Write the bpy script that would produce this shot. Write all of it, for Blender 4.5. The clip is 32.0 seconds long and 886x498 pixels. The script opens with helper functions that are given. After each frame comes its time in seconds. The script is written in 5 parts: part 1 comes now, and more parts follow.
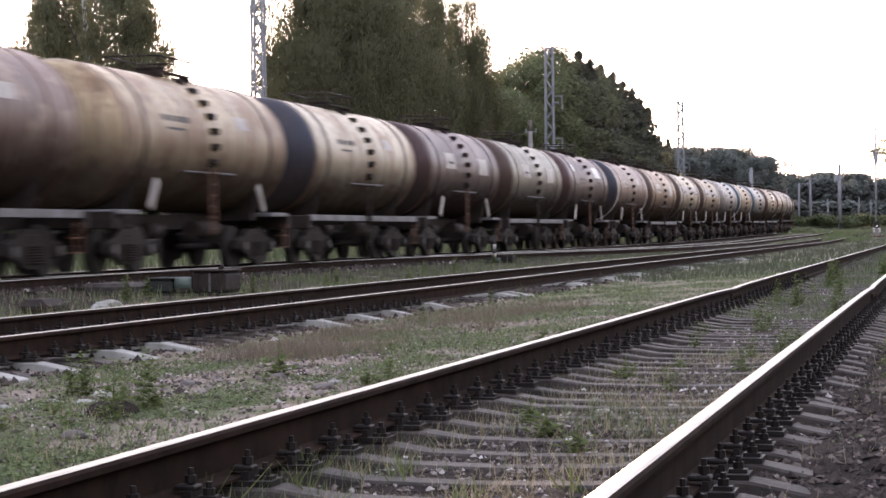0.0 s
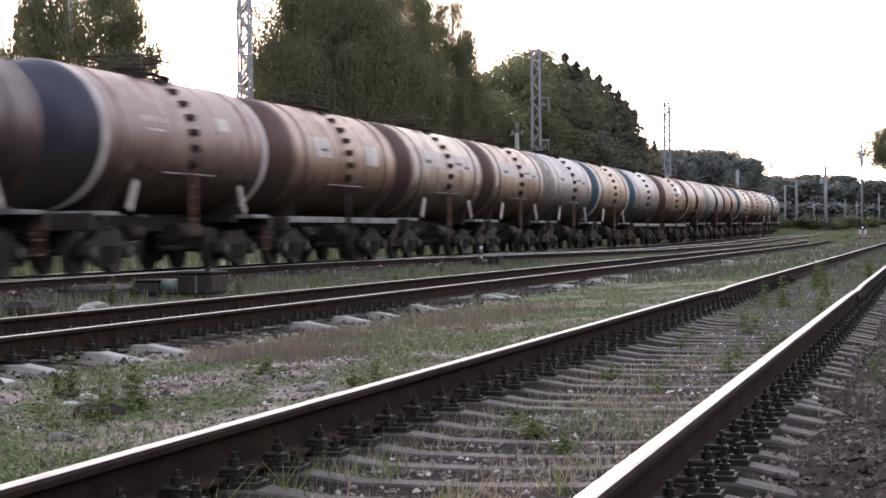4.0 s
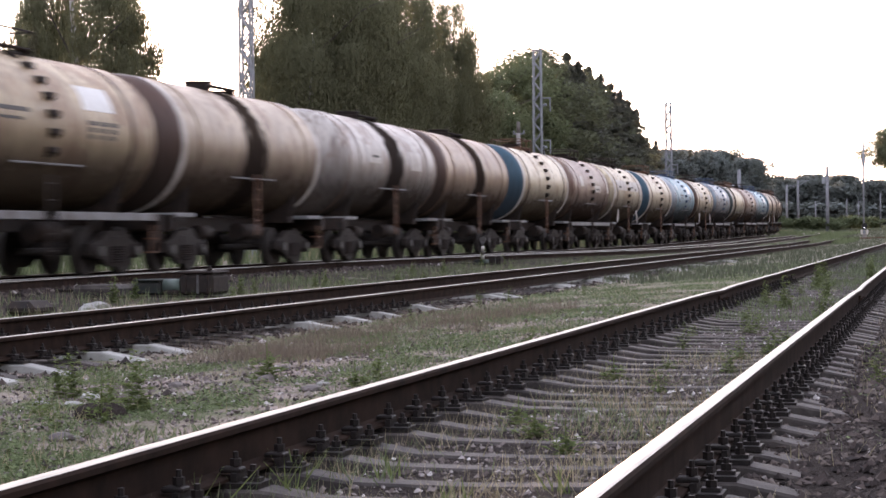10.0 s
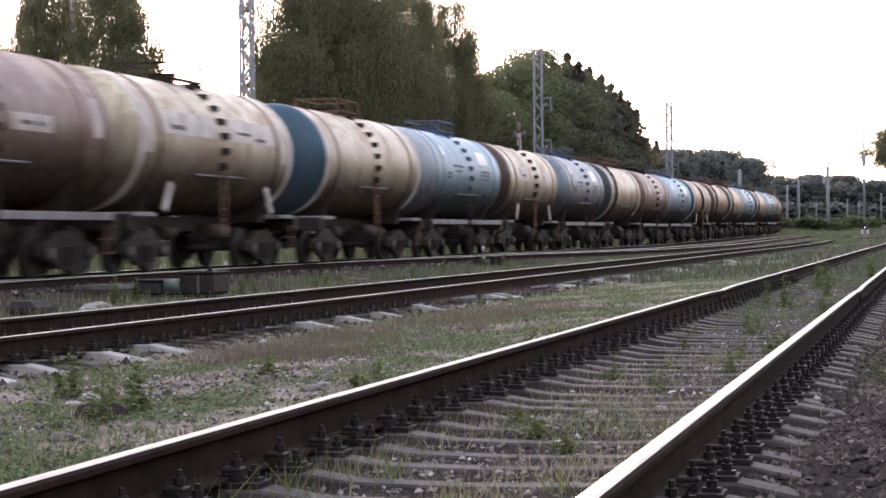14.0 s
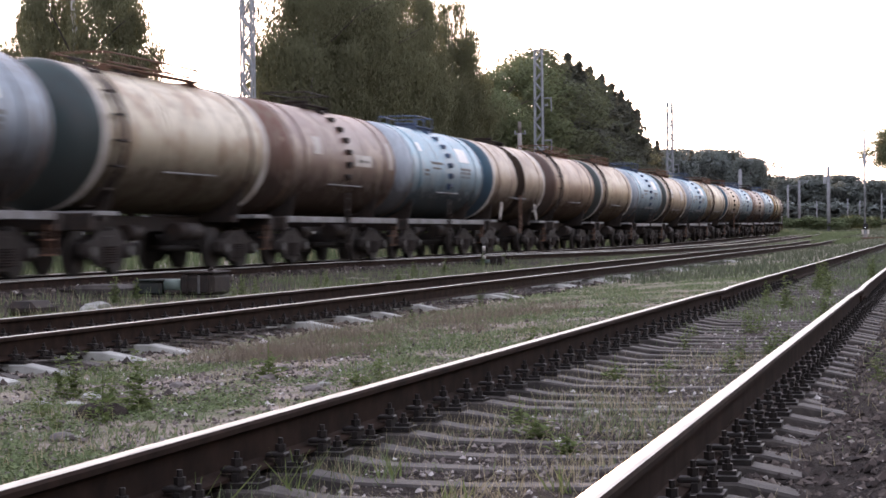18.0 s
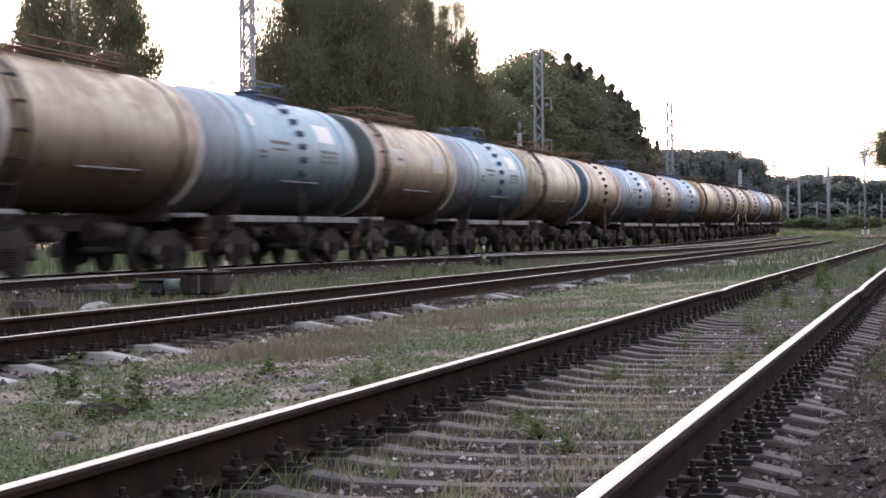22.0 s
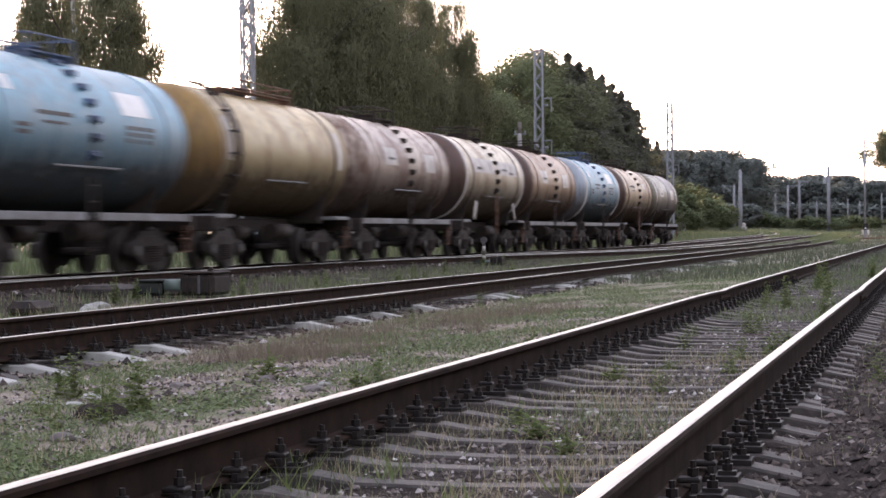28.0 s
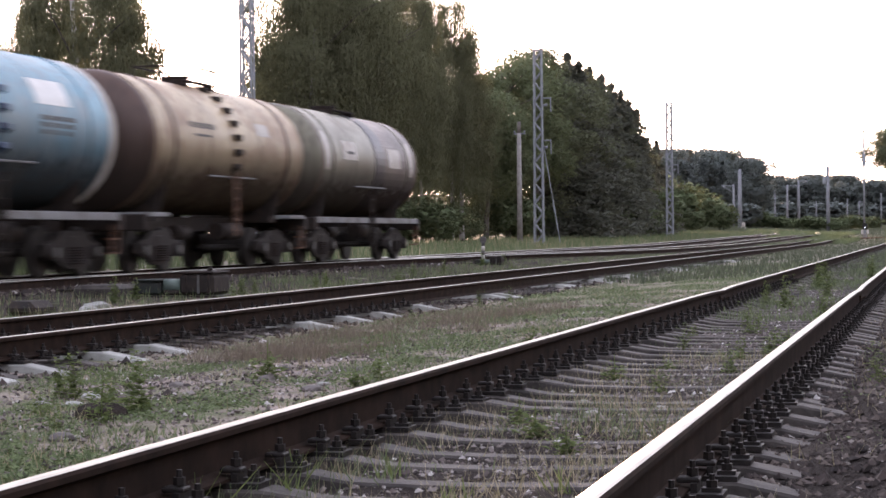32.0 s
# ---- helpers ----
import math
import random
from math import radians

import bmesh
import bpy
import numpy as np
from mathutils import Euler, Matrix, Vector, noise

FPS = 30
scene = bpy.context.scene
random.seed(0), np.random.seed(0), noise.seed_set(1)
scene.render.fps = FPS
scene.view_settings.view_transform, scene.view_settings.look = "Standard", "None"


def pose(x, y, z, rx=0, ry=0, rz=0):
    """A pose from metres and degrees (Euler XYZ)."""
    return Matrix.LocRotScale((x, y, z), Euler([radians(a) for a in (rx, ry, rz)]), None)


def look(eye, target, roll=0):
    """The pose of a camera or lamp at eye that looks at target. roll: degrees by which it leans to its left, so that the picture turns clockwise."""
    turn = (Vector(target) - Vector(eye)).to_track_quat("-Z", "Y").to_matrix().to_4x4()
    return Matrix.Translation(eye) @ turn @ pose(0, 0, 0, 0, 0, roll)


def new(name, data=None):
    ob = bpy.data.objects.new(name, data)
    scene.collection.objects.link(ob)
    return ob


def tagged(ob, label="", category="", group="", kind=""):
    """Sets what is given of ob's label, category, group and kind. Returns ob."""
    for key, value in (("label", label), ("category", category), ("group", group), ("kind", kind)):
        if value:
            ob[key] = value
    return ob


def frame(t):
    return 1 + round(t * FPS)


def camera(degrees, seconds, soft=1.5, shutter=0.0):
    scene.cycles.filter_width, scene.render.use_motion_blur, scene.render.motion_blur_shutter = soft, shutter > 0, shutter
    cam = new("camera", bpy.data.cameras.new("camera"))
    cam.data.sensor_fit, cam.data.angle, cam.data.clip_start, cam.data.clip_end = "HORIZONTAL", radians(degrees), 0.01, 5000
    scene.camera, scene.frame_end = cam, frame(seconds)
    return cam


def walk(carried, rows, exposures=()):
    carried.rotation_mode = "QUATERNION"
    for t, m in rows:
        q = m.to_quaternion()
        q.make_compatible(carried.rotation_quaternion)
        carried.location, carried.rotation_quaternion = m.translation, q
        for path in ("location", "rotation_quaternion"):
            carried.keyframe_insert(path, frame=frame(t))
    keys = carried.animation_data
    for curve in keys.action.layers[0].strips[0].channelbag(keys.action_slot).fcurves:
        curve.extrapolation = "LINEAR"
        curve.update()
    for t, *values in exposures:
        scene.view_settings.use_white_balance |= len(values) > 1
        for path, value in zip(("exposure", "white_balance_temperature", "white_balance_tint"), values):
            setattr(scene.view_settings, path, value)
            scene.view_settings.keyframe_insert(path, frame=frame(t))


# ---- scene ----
# World: y runs along the straight tracks, away from the camera; z = 0 is the near track's rail top.
SECONDS = 32.0
EYE = Vector((0.0, 0.0, 0.6735))
FOCAL = 3501.0
YAW, PITCH, ROLL = 0.24447, -0.00766, -0.5208


def aim(dx, dy):
    """The camera's pose, turned by small offsets (in units of its focal length)."""
    a, b = YAW + dx / FOCAL, PITCH + dy / FOCAL
    way = Vector((-math.sin(a) * math.cos(b), math.cos(a) * math.cos(b), math.sin(b)))
    return look(EYE, EYE + way * 10, ROLL)


cam = camera(25.245, SECONDS, soft=1.6, shutter=0.9)
walk(cam, [(t, aim(dx, dy)) for t, dx, dy in (
    (0, 20, -3), (0.5, 12, 0), (1, 7, 0), (1.5, 4, 0), (2, -1, 0), (2.5, -2, 0), (3, -3, 0), (3.5, -4, 0), (5.5, -3, 0),
    (7, -3, 0), (9, -2, 0), (10, -1, 0), (11, 0, 0), (14, 0, 0), (16.5, 1, 0), (19, 1, 0), (19.8, 0, 0), (20, 0, -3),
    (20.2, 0, 0), (23, 1, 0), (25, 0, 0), (27.5, 1, 0), (28.5, 1, 1), (29, -1, -2), (29.5, -1, 1), (30, 0, 0), (32, 0, 0))],
    [(0, 2.15, 6780, 28), (32, 2.15, 6780, 28)])

# ---- light ----
SUN_ELEVATION, SUN_LEFT = 5.6, 20.9   # degrees; the sun stands left of the track's direction
world = bpy.data.worlds.new("world")
scene.world = world
world.use_nodes = True
wn = world.node_tree
sky = wn.nodes.new("ShaderNodeTexSky")
sky.sky_type, sky.sun_disc = "NISHITA", False
sky.sun_elevation, sky.sun_rotation = radians(SUN_ELEVATION), radians(-SUN_LEFT)
sky.air_density, sky.dust_density, sky.ozone_density = 0.8, 0.8, 1.0
hazy = wn.nodes.new("ShaderNodeHueSaturation")   # thin evening haze takes colour out of the sky
hazy.inputs["Saturation"].default_value, hazy.inputs["Value"].default_value = 0.6, 0.45
veil = wn.nodes.new("ShaderNodeMixRGB")   # and an even veil of high cloud lies over all of it
veil.blend_type, veil.inputs[0].default_value, veil.inputs[2].default_value = "ADD", 1.0, (1.72, 2.0, 2.32, 1)
wn.links.new(sky.outputs[0], hazy.inputs["Color"])
wn.links.new(hazy.outputs[0], veil.inputs[1])
wn.links.new(veil.outputs[0], wn.nodes["Background"].inputs[0])
wn.nodes["Background"].inputs[1].default_value = 0.15
sun_data = bpy.data.lights.new("sun", "SUN")
sun_data.energy, sun_data.angle, sun_data.color = 2.8, radians(0.6), (1.0, 0.72, 0.48)
sun = new("sun", sun_data)
el, az = radians(SUN_ELEVATION), radians(SUN_LEFT)
sun_way = Vector((-math.sin(az) * math.cos(el), math.cos(az) * math.cos(el), math.sin(el)))
sun.matrix_world = look(sun_way * 100, (0, 0, 0))

# ---- the line of the rails ----
XN, XM, XT, XS = -1.665, -7.79, -17.10, -12.3   # near, middle, train's and side track
CURVE_AT, CURVE_R, CURVE_TURN = 194.0, 400.0, 0.105


def rise(y):
    return 0.0045 * min(max(0.0, y - 120.0), 500.0) + 0.03 * min(max(0.0, y - 600.0), 900.0)


def along(s, x0):
    """The point and the heading (left of +y) on a line that starts straight at x0 and bends left with the train's track."""
    a = (s - CURVE_AT) / CURVE_R
    r = CURVE_R + (x0 - XT)
    if a <= 0:
        return x0, s, 0.0
    t = min(a, CURVE_TURN)
    x, y = x0 - r * (1 - math.cos(t)), CURVE_AT + r * math.sin(t)
    if a > CURVE_TURN:
        d = (a - CURVE_TURN) * CURVE_R
        x, y = x - d * math.sin(t), y + d * math.cos(t)
    return x, y, t


def bearing(px, y):
    """The x at the distance y on the sight line numbered px (784 is the middle one)."""
    return -y * math.tan(YAW - math.atan((px - 784) / FOCAL))


# ---- materials ----
class Mat:
    def __init__(self, name):
        self.m = bpy.data.materials.new(name)
        self.m.use_nodes = True
        self.t = self.m.node_tree
        self.b = self.t.nodes["Principled BSDF"]

    def node(self, kind, **kw):
        n = self.t.nodes.new("ShaderNode" + kind)
        for k, v in kw.items():
            n.inputs[k].default_value = v
        return n

    def link(self, a, b):
        self.t.links.new(a, b)

    def coords(self, scale=(1, 1, 1), kind="Object", shift=True):
        co, mp = self.node("TexCoord"), self.node("Mapping")
        mp.inputs["Scale"].default_value = scale
        self.link(co.outputs[kind], mp.inputs["Vector"])
        if shift:
            info, mul = self.node("ObjectInfo"), self.node("Math")
            mul.operation = "MULTIPLY"
            mul.inputs[1].default_value = 137.0
            self.link(info.outputs["Random"], mul.inputs[0])
            self.link(mul.outputs[0], mp.inputs["Location"])
        return mp.outputs[0]

    def noise(self, vec, scale, detail=6, rough=0.6):
        n = self.node("TexNoise", Scale=scale, Detail=detail, Roughness=rough)
        self.link(vec, n.inputs["Vector"])
        return n.outputs["Fac"]

    def ramp(self, fac, stops):
        r = self.node("ValToRGB")
        e = r.color_ramp.elements
        while len(e) < len(stops):
            e.new(0.5)
        for i, (p, c) in enumerate(stops):
            e[i].position = p
            e[i].color = (*c, 1) if len(c) == 3 else c
        self.link(fac, r.inputs[0])
        return r.outputs[0]

    def step(self, fac, lo, hi):
        r = self.node("MapRange")
        r.inputs["From Min"].default_value, r.inputs["From Max"].default_value = lo, hi
        self.link(fac, r.inputs["Value"])
        return r.outputs[0]

    def mix(self, fac, a, b):
        n = self.node("MixRGB")
        for socket, v in ((n.inputs[0], fac), (n.inputs[1], a), (n.inputs[2], b)):
            if isinstance(v, (int, float)):
                socket.default_value = v
            elif isinstance(v, tuple):
                socket.default_value = (*v, 1)
            else:
                self.link(v, socket)
        return n.outputs[0]

    def times(self, a, b):
        n = self.node("Math")
        n.operation = "MULTIPLY"
        for i, v in enumerate((a, b)):
            if isinstance(v, (int, float)):
                n.inputs[i].default_value = v
            else:
                self.link(v, n.inputs[i])
        return n.outputs[0]

    def bump(self, fac, strength, distance=0.02):
        n = self.node("Bump", Strength=strength, Distance=distance)
        self.link(fac, n.inputs["Height"])
        self.link(n.outputs[0], self.b.inputs["Normal"])

    def done(self, color, rough=0.7, metal=0.0):
        for key, v in (("Base Color", color), ("Roughness", rough), ("Metallic", metal)):
            if isinstance(v, tuple):
                self.b.inputs[key].default_value = (*v, 1)
            elif isinstance(v, (int, float)):
                self.b.inputs[key].default_value = v
            else:
                self.link(v, self.b.inputs[key])
        return self.m


def worn(name, color, dark, scale=3.0, rough=0.7, metal=0.0, bump=0.3, grain=40.0, contrast=(0.35, 0.7), gloss=0.5, vary=0.0):
    """A surface of one colour with stains and grain."""
    m = Mat(name)
    v = m.coords()
    stain, fine = m.noise(v, scale), m.noise(v, grain, 4)
    c = m.mix(m.step(stain, *contrast), color, dark)
    c = m.mix(m.times(fine, 0.35), c, tuple(0.45 * k for k in dark))
    if vary:
        c = m.mix(m.times(m.node("ObjectInfo").outputs["Random"], vary), c, tuple(0.6 * k for k in dark))
    m.bump(fine, bump, 0.01)
    m.b.inputs["Specular IOR Level"].default_value = gloss
    return m.done(c, rough, metal)


def tank_paint(name, color, rust, mottle=(0.49, 0.575), spill=0.0, grime_shade=0.9, runs=0.7):
    """Old paint on a tank: rust patches, streaks that run down, grime and painted shade low on the shell and, for some,
    a spill below the hatch.
    """
    m = Mat(name)
    v = m.coords()
    streak = m.noise(m.coords((5, 5, 0.35)), 1.6, 5)
    patch, fine, soft = m.noise(v, 0.85, 8, 0.65), m.noise(v, 22.0, 5), m.noise(v, 0.35, 3)
    c = m.mix(m.step(soft, 0.35, 0.7), color, tuple(0.66 * k for k in color))
    c = m.mix(m.times(m.step(patch, *mottle), 0.85), c, rust)
    c = m.mix(m.times(m.step(streak, 0.46, 0.60), runs), c, tuple(0.5 * k for k in rust))
    c = m.mix(m.times(fine, 0.22), c, tuple(0.35 * k for k in color))
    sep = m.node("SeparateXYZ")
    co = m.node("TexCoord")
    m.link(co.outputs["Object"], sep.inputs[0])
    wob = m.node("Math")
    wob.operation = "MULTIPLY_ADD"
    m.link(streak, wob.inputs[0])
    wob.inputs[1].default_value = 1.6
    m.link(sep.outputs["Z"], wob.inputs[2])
    # darkens towards the belly: grime together with underside shade painted into the colour
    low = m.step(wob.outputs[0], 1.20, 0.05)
    c = m.mix(m.times(low, grime_shade), c, (0.035, 0.028, 0.024))
    dull = m.times(low, grime_shade)
    if spill:
        wide = m.node("Math")
        wide.operation = "ABSOLUTE"
        m.link(sep.outputs["Y"], wide.inputs[0])
        near = m.node("Math")
        near.operation = "MULTIPLY_ADD"
        m.link(streak, near.inputs[0])
        near.inputs[1].default_value = -1.5
        m.link(wide.outputs[0], near.inputs[2])
        far = m.node("Math")
        far.operation = "MULTIPLY_ADD"
        m.link(soft, far.inputs[0])
        far.inputs[1].default_value = -1.4
        m.link(near.outputs[0], far.inputs[2])
        oily = m.times(m.step(far.outputs[0], -0.55, -0.85), spill)
        c = m.mix(oily, c, (0.020, 0.015, 0.013))
        both = m.node("Math")
        both.operation = "MAXIMUM"
        m.link(oily, both.inputs[0])
        m.link(dull, both.inputs[1])
        dull = both.outputs[0]
    m.bump(m.mix(0.5, soft, fine), 0.25, 0.02)
    m.link(m.step(dull, 0.9, -1.6), m.b.inputs["Specular IOR Level"])   # grime, the painted shade and oil are matt
    return m.done(c, m.step(patch, -0.5, 1.8), 0.0)


STEEL_DARK = worn("dark_greasy_steel", (0.020, 0.017, 0.016), (0.040, 0.027, 0.021), 5, 0.7, gloss=0.15)
BOGIE = worn("dusty_cast_steel", (0.018, 0.015, 0.014), (0.036, 0.027, 0.022), 7, 0.7, gloss=0.2)
AXLE_CAP = worn("worn_axle_box_cover", (0.10, 0.10, 0.10), (0.05, 0.045, 0.04), 9, 0.5)
WHEEL = worn("wheel_steel", (0.016, 0.014, 0.013), (0.034, 0.026, 0.021), 9, 0.65, gloss=0.25)
SILL_GREY = worn("pale_grey_sill_paint", (0.27, 0.275, 0.28), (0.11, 0.095, 0.085), 2.2, 0.65, gloss=0.3)
WHITE_OLD = worn("dirty_white_paint", (0.58, 0.55, 0.51), (0.30, 0.25, 0.21), 2.0, 0.6)
WHITE_CLEAN = worn("white_stencil_plate", (0.78, 0.78, 0.76), (0.58, 0.56, 0.53), 3.0, 0.5)
INK = worn("black_stencil", (0.05, 0.045, 0.045), (0.09, 0.08, 0.07), 3.0, 0.7)
FASTENING = worn("oily_fastening_steel", (0.009, 0.007, 0.0065), (0.020, 0.014, 0.012), 22, 0.6, gloss=0.25)
RUST = worn("rusty_steel", (0.16, 0.075, 0.040), (0.07, 0.035, 0.022), 6, 0.8)
BLUE_STEEL = worn("dark_blue_steel", (0.05, 0.10, 0.20), (0.05, 0.05, 0.06), 4, 0.6)
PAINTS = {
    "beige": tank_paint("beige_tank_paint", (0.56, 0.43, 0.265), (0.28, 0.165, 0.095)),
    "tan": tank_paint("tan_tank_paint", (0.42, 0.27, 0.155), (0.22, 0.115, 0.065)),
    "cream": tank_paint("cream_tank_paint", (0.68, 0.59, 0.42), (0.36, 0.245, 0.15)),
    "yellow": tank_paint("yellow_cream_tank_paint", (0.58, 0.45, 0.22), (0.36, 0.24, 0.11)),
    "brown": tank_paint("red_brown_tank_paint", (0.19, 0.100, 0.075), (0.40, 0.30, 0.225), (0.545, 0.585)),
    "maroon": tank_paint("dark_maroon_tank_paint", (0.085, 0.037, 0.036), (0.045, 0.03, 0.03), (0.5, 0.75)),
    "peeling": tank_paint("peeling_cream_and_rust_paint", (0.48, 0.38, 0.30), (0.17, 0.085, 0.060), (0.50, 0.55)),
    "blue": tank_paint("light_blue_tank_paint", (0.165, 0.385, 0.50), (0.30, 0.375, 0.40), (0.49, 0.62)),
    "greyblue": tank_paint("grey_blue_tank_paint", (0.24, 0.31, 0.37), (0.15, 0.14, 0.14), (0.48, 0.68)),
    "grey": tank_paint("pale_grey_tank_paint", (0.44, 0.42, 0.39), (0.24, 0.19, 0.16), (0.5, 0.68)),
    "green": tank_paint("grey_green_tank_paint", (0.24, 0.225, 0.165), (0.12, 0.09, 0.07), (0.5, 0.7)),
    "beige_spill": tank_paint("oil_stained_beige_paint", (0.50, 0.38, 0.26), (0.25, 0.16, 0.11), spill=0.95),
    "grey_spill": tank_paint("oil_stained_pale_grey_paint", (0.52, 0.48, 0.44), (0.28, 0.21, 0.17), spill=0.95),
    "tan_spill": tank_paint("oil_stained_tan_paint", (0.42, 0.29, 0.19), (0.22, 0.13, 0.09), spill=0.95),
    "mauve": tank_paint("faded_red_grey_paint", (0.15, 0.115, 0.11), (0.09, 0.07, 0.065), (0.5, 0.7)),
    "teal": tank_paint("teal_blue_end_paint", (0.028, 0.090, 0.135), (0.04, 0.06, 0.075), (0.55, 0.75), grime_shade=0.6, runs=0.3),
    "darkgreen": tank_paint("dark_green_end_paint", (0.03, 0.052, 0.052), (0.06, 0.048, 0.04), (0.5, 0.8), grime_shade=0.5, runs=0.3),
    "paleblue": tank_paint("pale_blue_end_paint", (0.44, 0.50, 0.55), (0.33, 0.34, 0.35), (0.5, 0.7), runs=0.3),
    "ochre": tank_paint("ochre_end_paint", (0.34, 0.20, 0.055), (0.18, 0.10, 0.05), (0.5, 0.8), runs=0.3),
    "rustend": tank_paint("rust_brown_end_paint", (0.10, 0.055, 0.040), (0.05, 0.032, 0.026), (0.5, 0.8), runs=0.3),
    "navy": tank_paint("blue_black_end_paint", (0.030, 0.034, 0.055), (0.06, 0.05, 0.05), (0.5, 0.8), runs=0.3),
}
m = Mat("rail_steel")
v = m.coords((1, 1, 1), shift=False)
RAIL_SIDE = m.done(m.mix(m.step(m.noise(v, 5), 0.3, 0.7), (0.038, 0.023, 0.017), (0.015, 0.010, 0.008)), 0.95)
m.b.inputs["Specular IOR Level"].default_value = 0.08
m = Mat("polished_rail_head")
v = m.coords((14, 0.5, 1), shift=False)
RAIL_TOP = m.done(m.mix(m.noise(v, 3), (0.47, 0.45, 0.40), (0.22, 0.205, 0.18)), m.step(m.noise(v, 6), -0.25, 1.35), 0.95)
CONCRETE = worn("weathered_concrete", (0.30, 0.28, 0.26), (0.16, 0.14, 0.13), 4, 0.9, grain=60)
MAST_GREY = worn("grey_mast_concrete", (0.21, 0.215, 0.23), (0.14, 0.14, 0.15), 3, 0.85)
CONCRETE_PALE = worn("pale_concrete", (0.42, 0.42, 0.39), (0.22, 0.215, 0.195), 3, 0.85, grain=60)
SLEEPER_DARK = worn("dusty_dark_sleeper", (0.088, 0.074, 0.065), (0.032, 0.026, 0.023), 6.5, 0.72, bump=0.6, gloss=0.3, contrast=(0.42, 0.62), vary=0.45, grain=30)
ZINC = worn("galvanised_steel", (0.27, 0.285, 0.305), (0.17, 0.18, 0.19), 4, 0.6, 0.2)
WOOD_GREY = worn("grey_weathered_wood", (0.17, 0.15, 0.13), (0.09, 0.078, 0.068), 5, 0.9)
BOX_GREEN = worn("dark_green_machine_paint", (0.028, 0.036, 0.032), (0.035, 0.033, 0.03), 6, 0.7, gloss=0.15)
PIPE_PALE = worn("pale_green_grey_paint", (0.10, 0.145, 0.12), (0.07, 0.085, 0.075), 6, 0.5)
BARK = worn("tree_bark", (0.10, 0.085, 0.07), (0.05, 0.042, 0.036), 6, 0.95)
BARK_BIRCH = worn("birch_bark", (0.40, 0.38, 0.35), (0.06, 0.055, 0.05), 3.5, 0.9, contrast=(0.52, 0.6))
STONE = worn("ballast_stone", (0.21, 0.185, 0.175), (0.10, 0.088, 0.085), 9, 0.9, gloss=0.2)


def foliage(name, a, b, through_light=0.35):
    m = Mat(name)
    geo = m.node("NewGeometry")
    c = m.mix(geo.outputs["Random Per Island"], a, b)
    m.done(c, 0.85)
    m.b.inputs["Specular IOR Level"].default_value = 0.12
    tr, mx = m.node("BsdfTranslucent"), m.node("MixShader", Fac=through_light)
    m.link(m.mix(0.4, c, (0.15, 0.15, 0.06)), tr.inputs[0])
    out = m.t.nodes["Material Output"]
    m.link(m.b.outputs[0], mx.inputs[1])
    m.link(tr.outputs[0], mx.inputs[2])
    m.link(mx.outputs[0], out.inputs[0])
    return m.m


LEAF_BIRCH = foliage("birch_leaves", (0.115, 0.115, 0.068), (0.150, 0.150, 0.088), 0.4)
LEAF_GREEN = foliage("broad_leaves", (0.125, 0.150, 0.082), (0.165, 0.190, 0.105), 0.42)
LEAF_DARK = foliage("dark_leaves", (0.120, 0.130, 0.084), (0.155, 0.168, 0.106), 0.42)
NEEDLES = foliage("spruce_needles", (0.100, 0.104, 0.088), (0.122, 0.127, 0.104), 0.35)
# distance haze is painted into these leaves: paler and bluer than the near ones
LEAF_FAR_HAZED = foliage("far_hazed_leaves", (0.135, 0.155, 0.150), (0.160, 0.180, 0.172), 0.3)
BUSH_LEAF = foliage("bush_leaves", (0.09, 0.12, 0.060), (0.14, 0.165, 0.090), 0.2)
GRASS = foliage("green_grass", (0.080, 0.115, 0.058), (0.20, 0.235, 0.128), 0.25)
MEADOW = foliage("far_meadow_grass", (0.072, 0.092, 0.058), (0.125, 0.135, 0.092), 0.05)
GRASS_DRY = foliage("dry_grass", (0.46, 0.38, 0.27), (0.23, 0.21, 0.12), 0.35)
GRASS_SEED = foliage("seeding_grass", (0.14, 0.105, 0.088), (0.22, 0.178, 0.142), 0.3)
WEED_LEAF = foliage("weed_leaves", (0.075, 0.115, 0.040), (0.18, 0.23, 0.085), 0.5)
CLOVER = foliage("low_leafy_plants", (0.035, 0.062, 0.026), (0.19, 0.235, 0.115), 0.3)

m = Mat("yard_ground")
v = m.coords(kind="Object", shift=False)
big, mid, fine = m.noise(v, 0.35, 5), m.noise(v, 2.2, 8, 0.7), m.noise(v, 45, 6, 0.75)
earth = m.mix(m.step(mid, 0.35, 0.65), (0.32, 0.255, 0.22), (0.105, 0.080, 0.066))
earth = m.mix(m.step(fine, 0.48, 0.66), earth, (0.40, 0.34, 0.30))
sod = m.mix(m.step(fine, 0.35, 0.65), (0.055, 0.075, 0.033), (0.185, 0.20, 0.10))
m.bump(m.mix(0.5, mid, fine), 0.8, 0.05)
GROUND = m.done(m.mix(m.step(m.mix(0.45, big, mid), 0.46, 0.56), earth, sod), 0.95)
m.b.inputs["Specular IOR Level"].default_value = 0.2

m = Mat("dark_ballast_bed")
v = m.coords(kind="Object", shift=False)
big, mid, fine = m.noise(v, 0.8, 5), m.noise(v, 6.0, 8, 0.7), m.noise(v, 60, 6, 0.8)
bed = m.mix(m.step(fine, 0.38, 0.66), (0.020, 0.016, 0.014), (0.070, 0.054, 0.047))
bed = m.mix(m.times(m.step(m.mix(0.5, big, mid), 0.47, 0.62), 0.5), bed, (0.11, 0.088, 0.076))
m.bump(m.mix(0.6, mid, fine), 1.0, 0.05)
BED = m.done(bed, 0.97)
m.b.inputs["Specular IOR Level"].default_value = 0.1

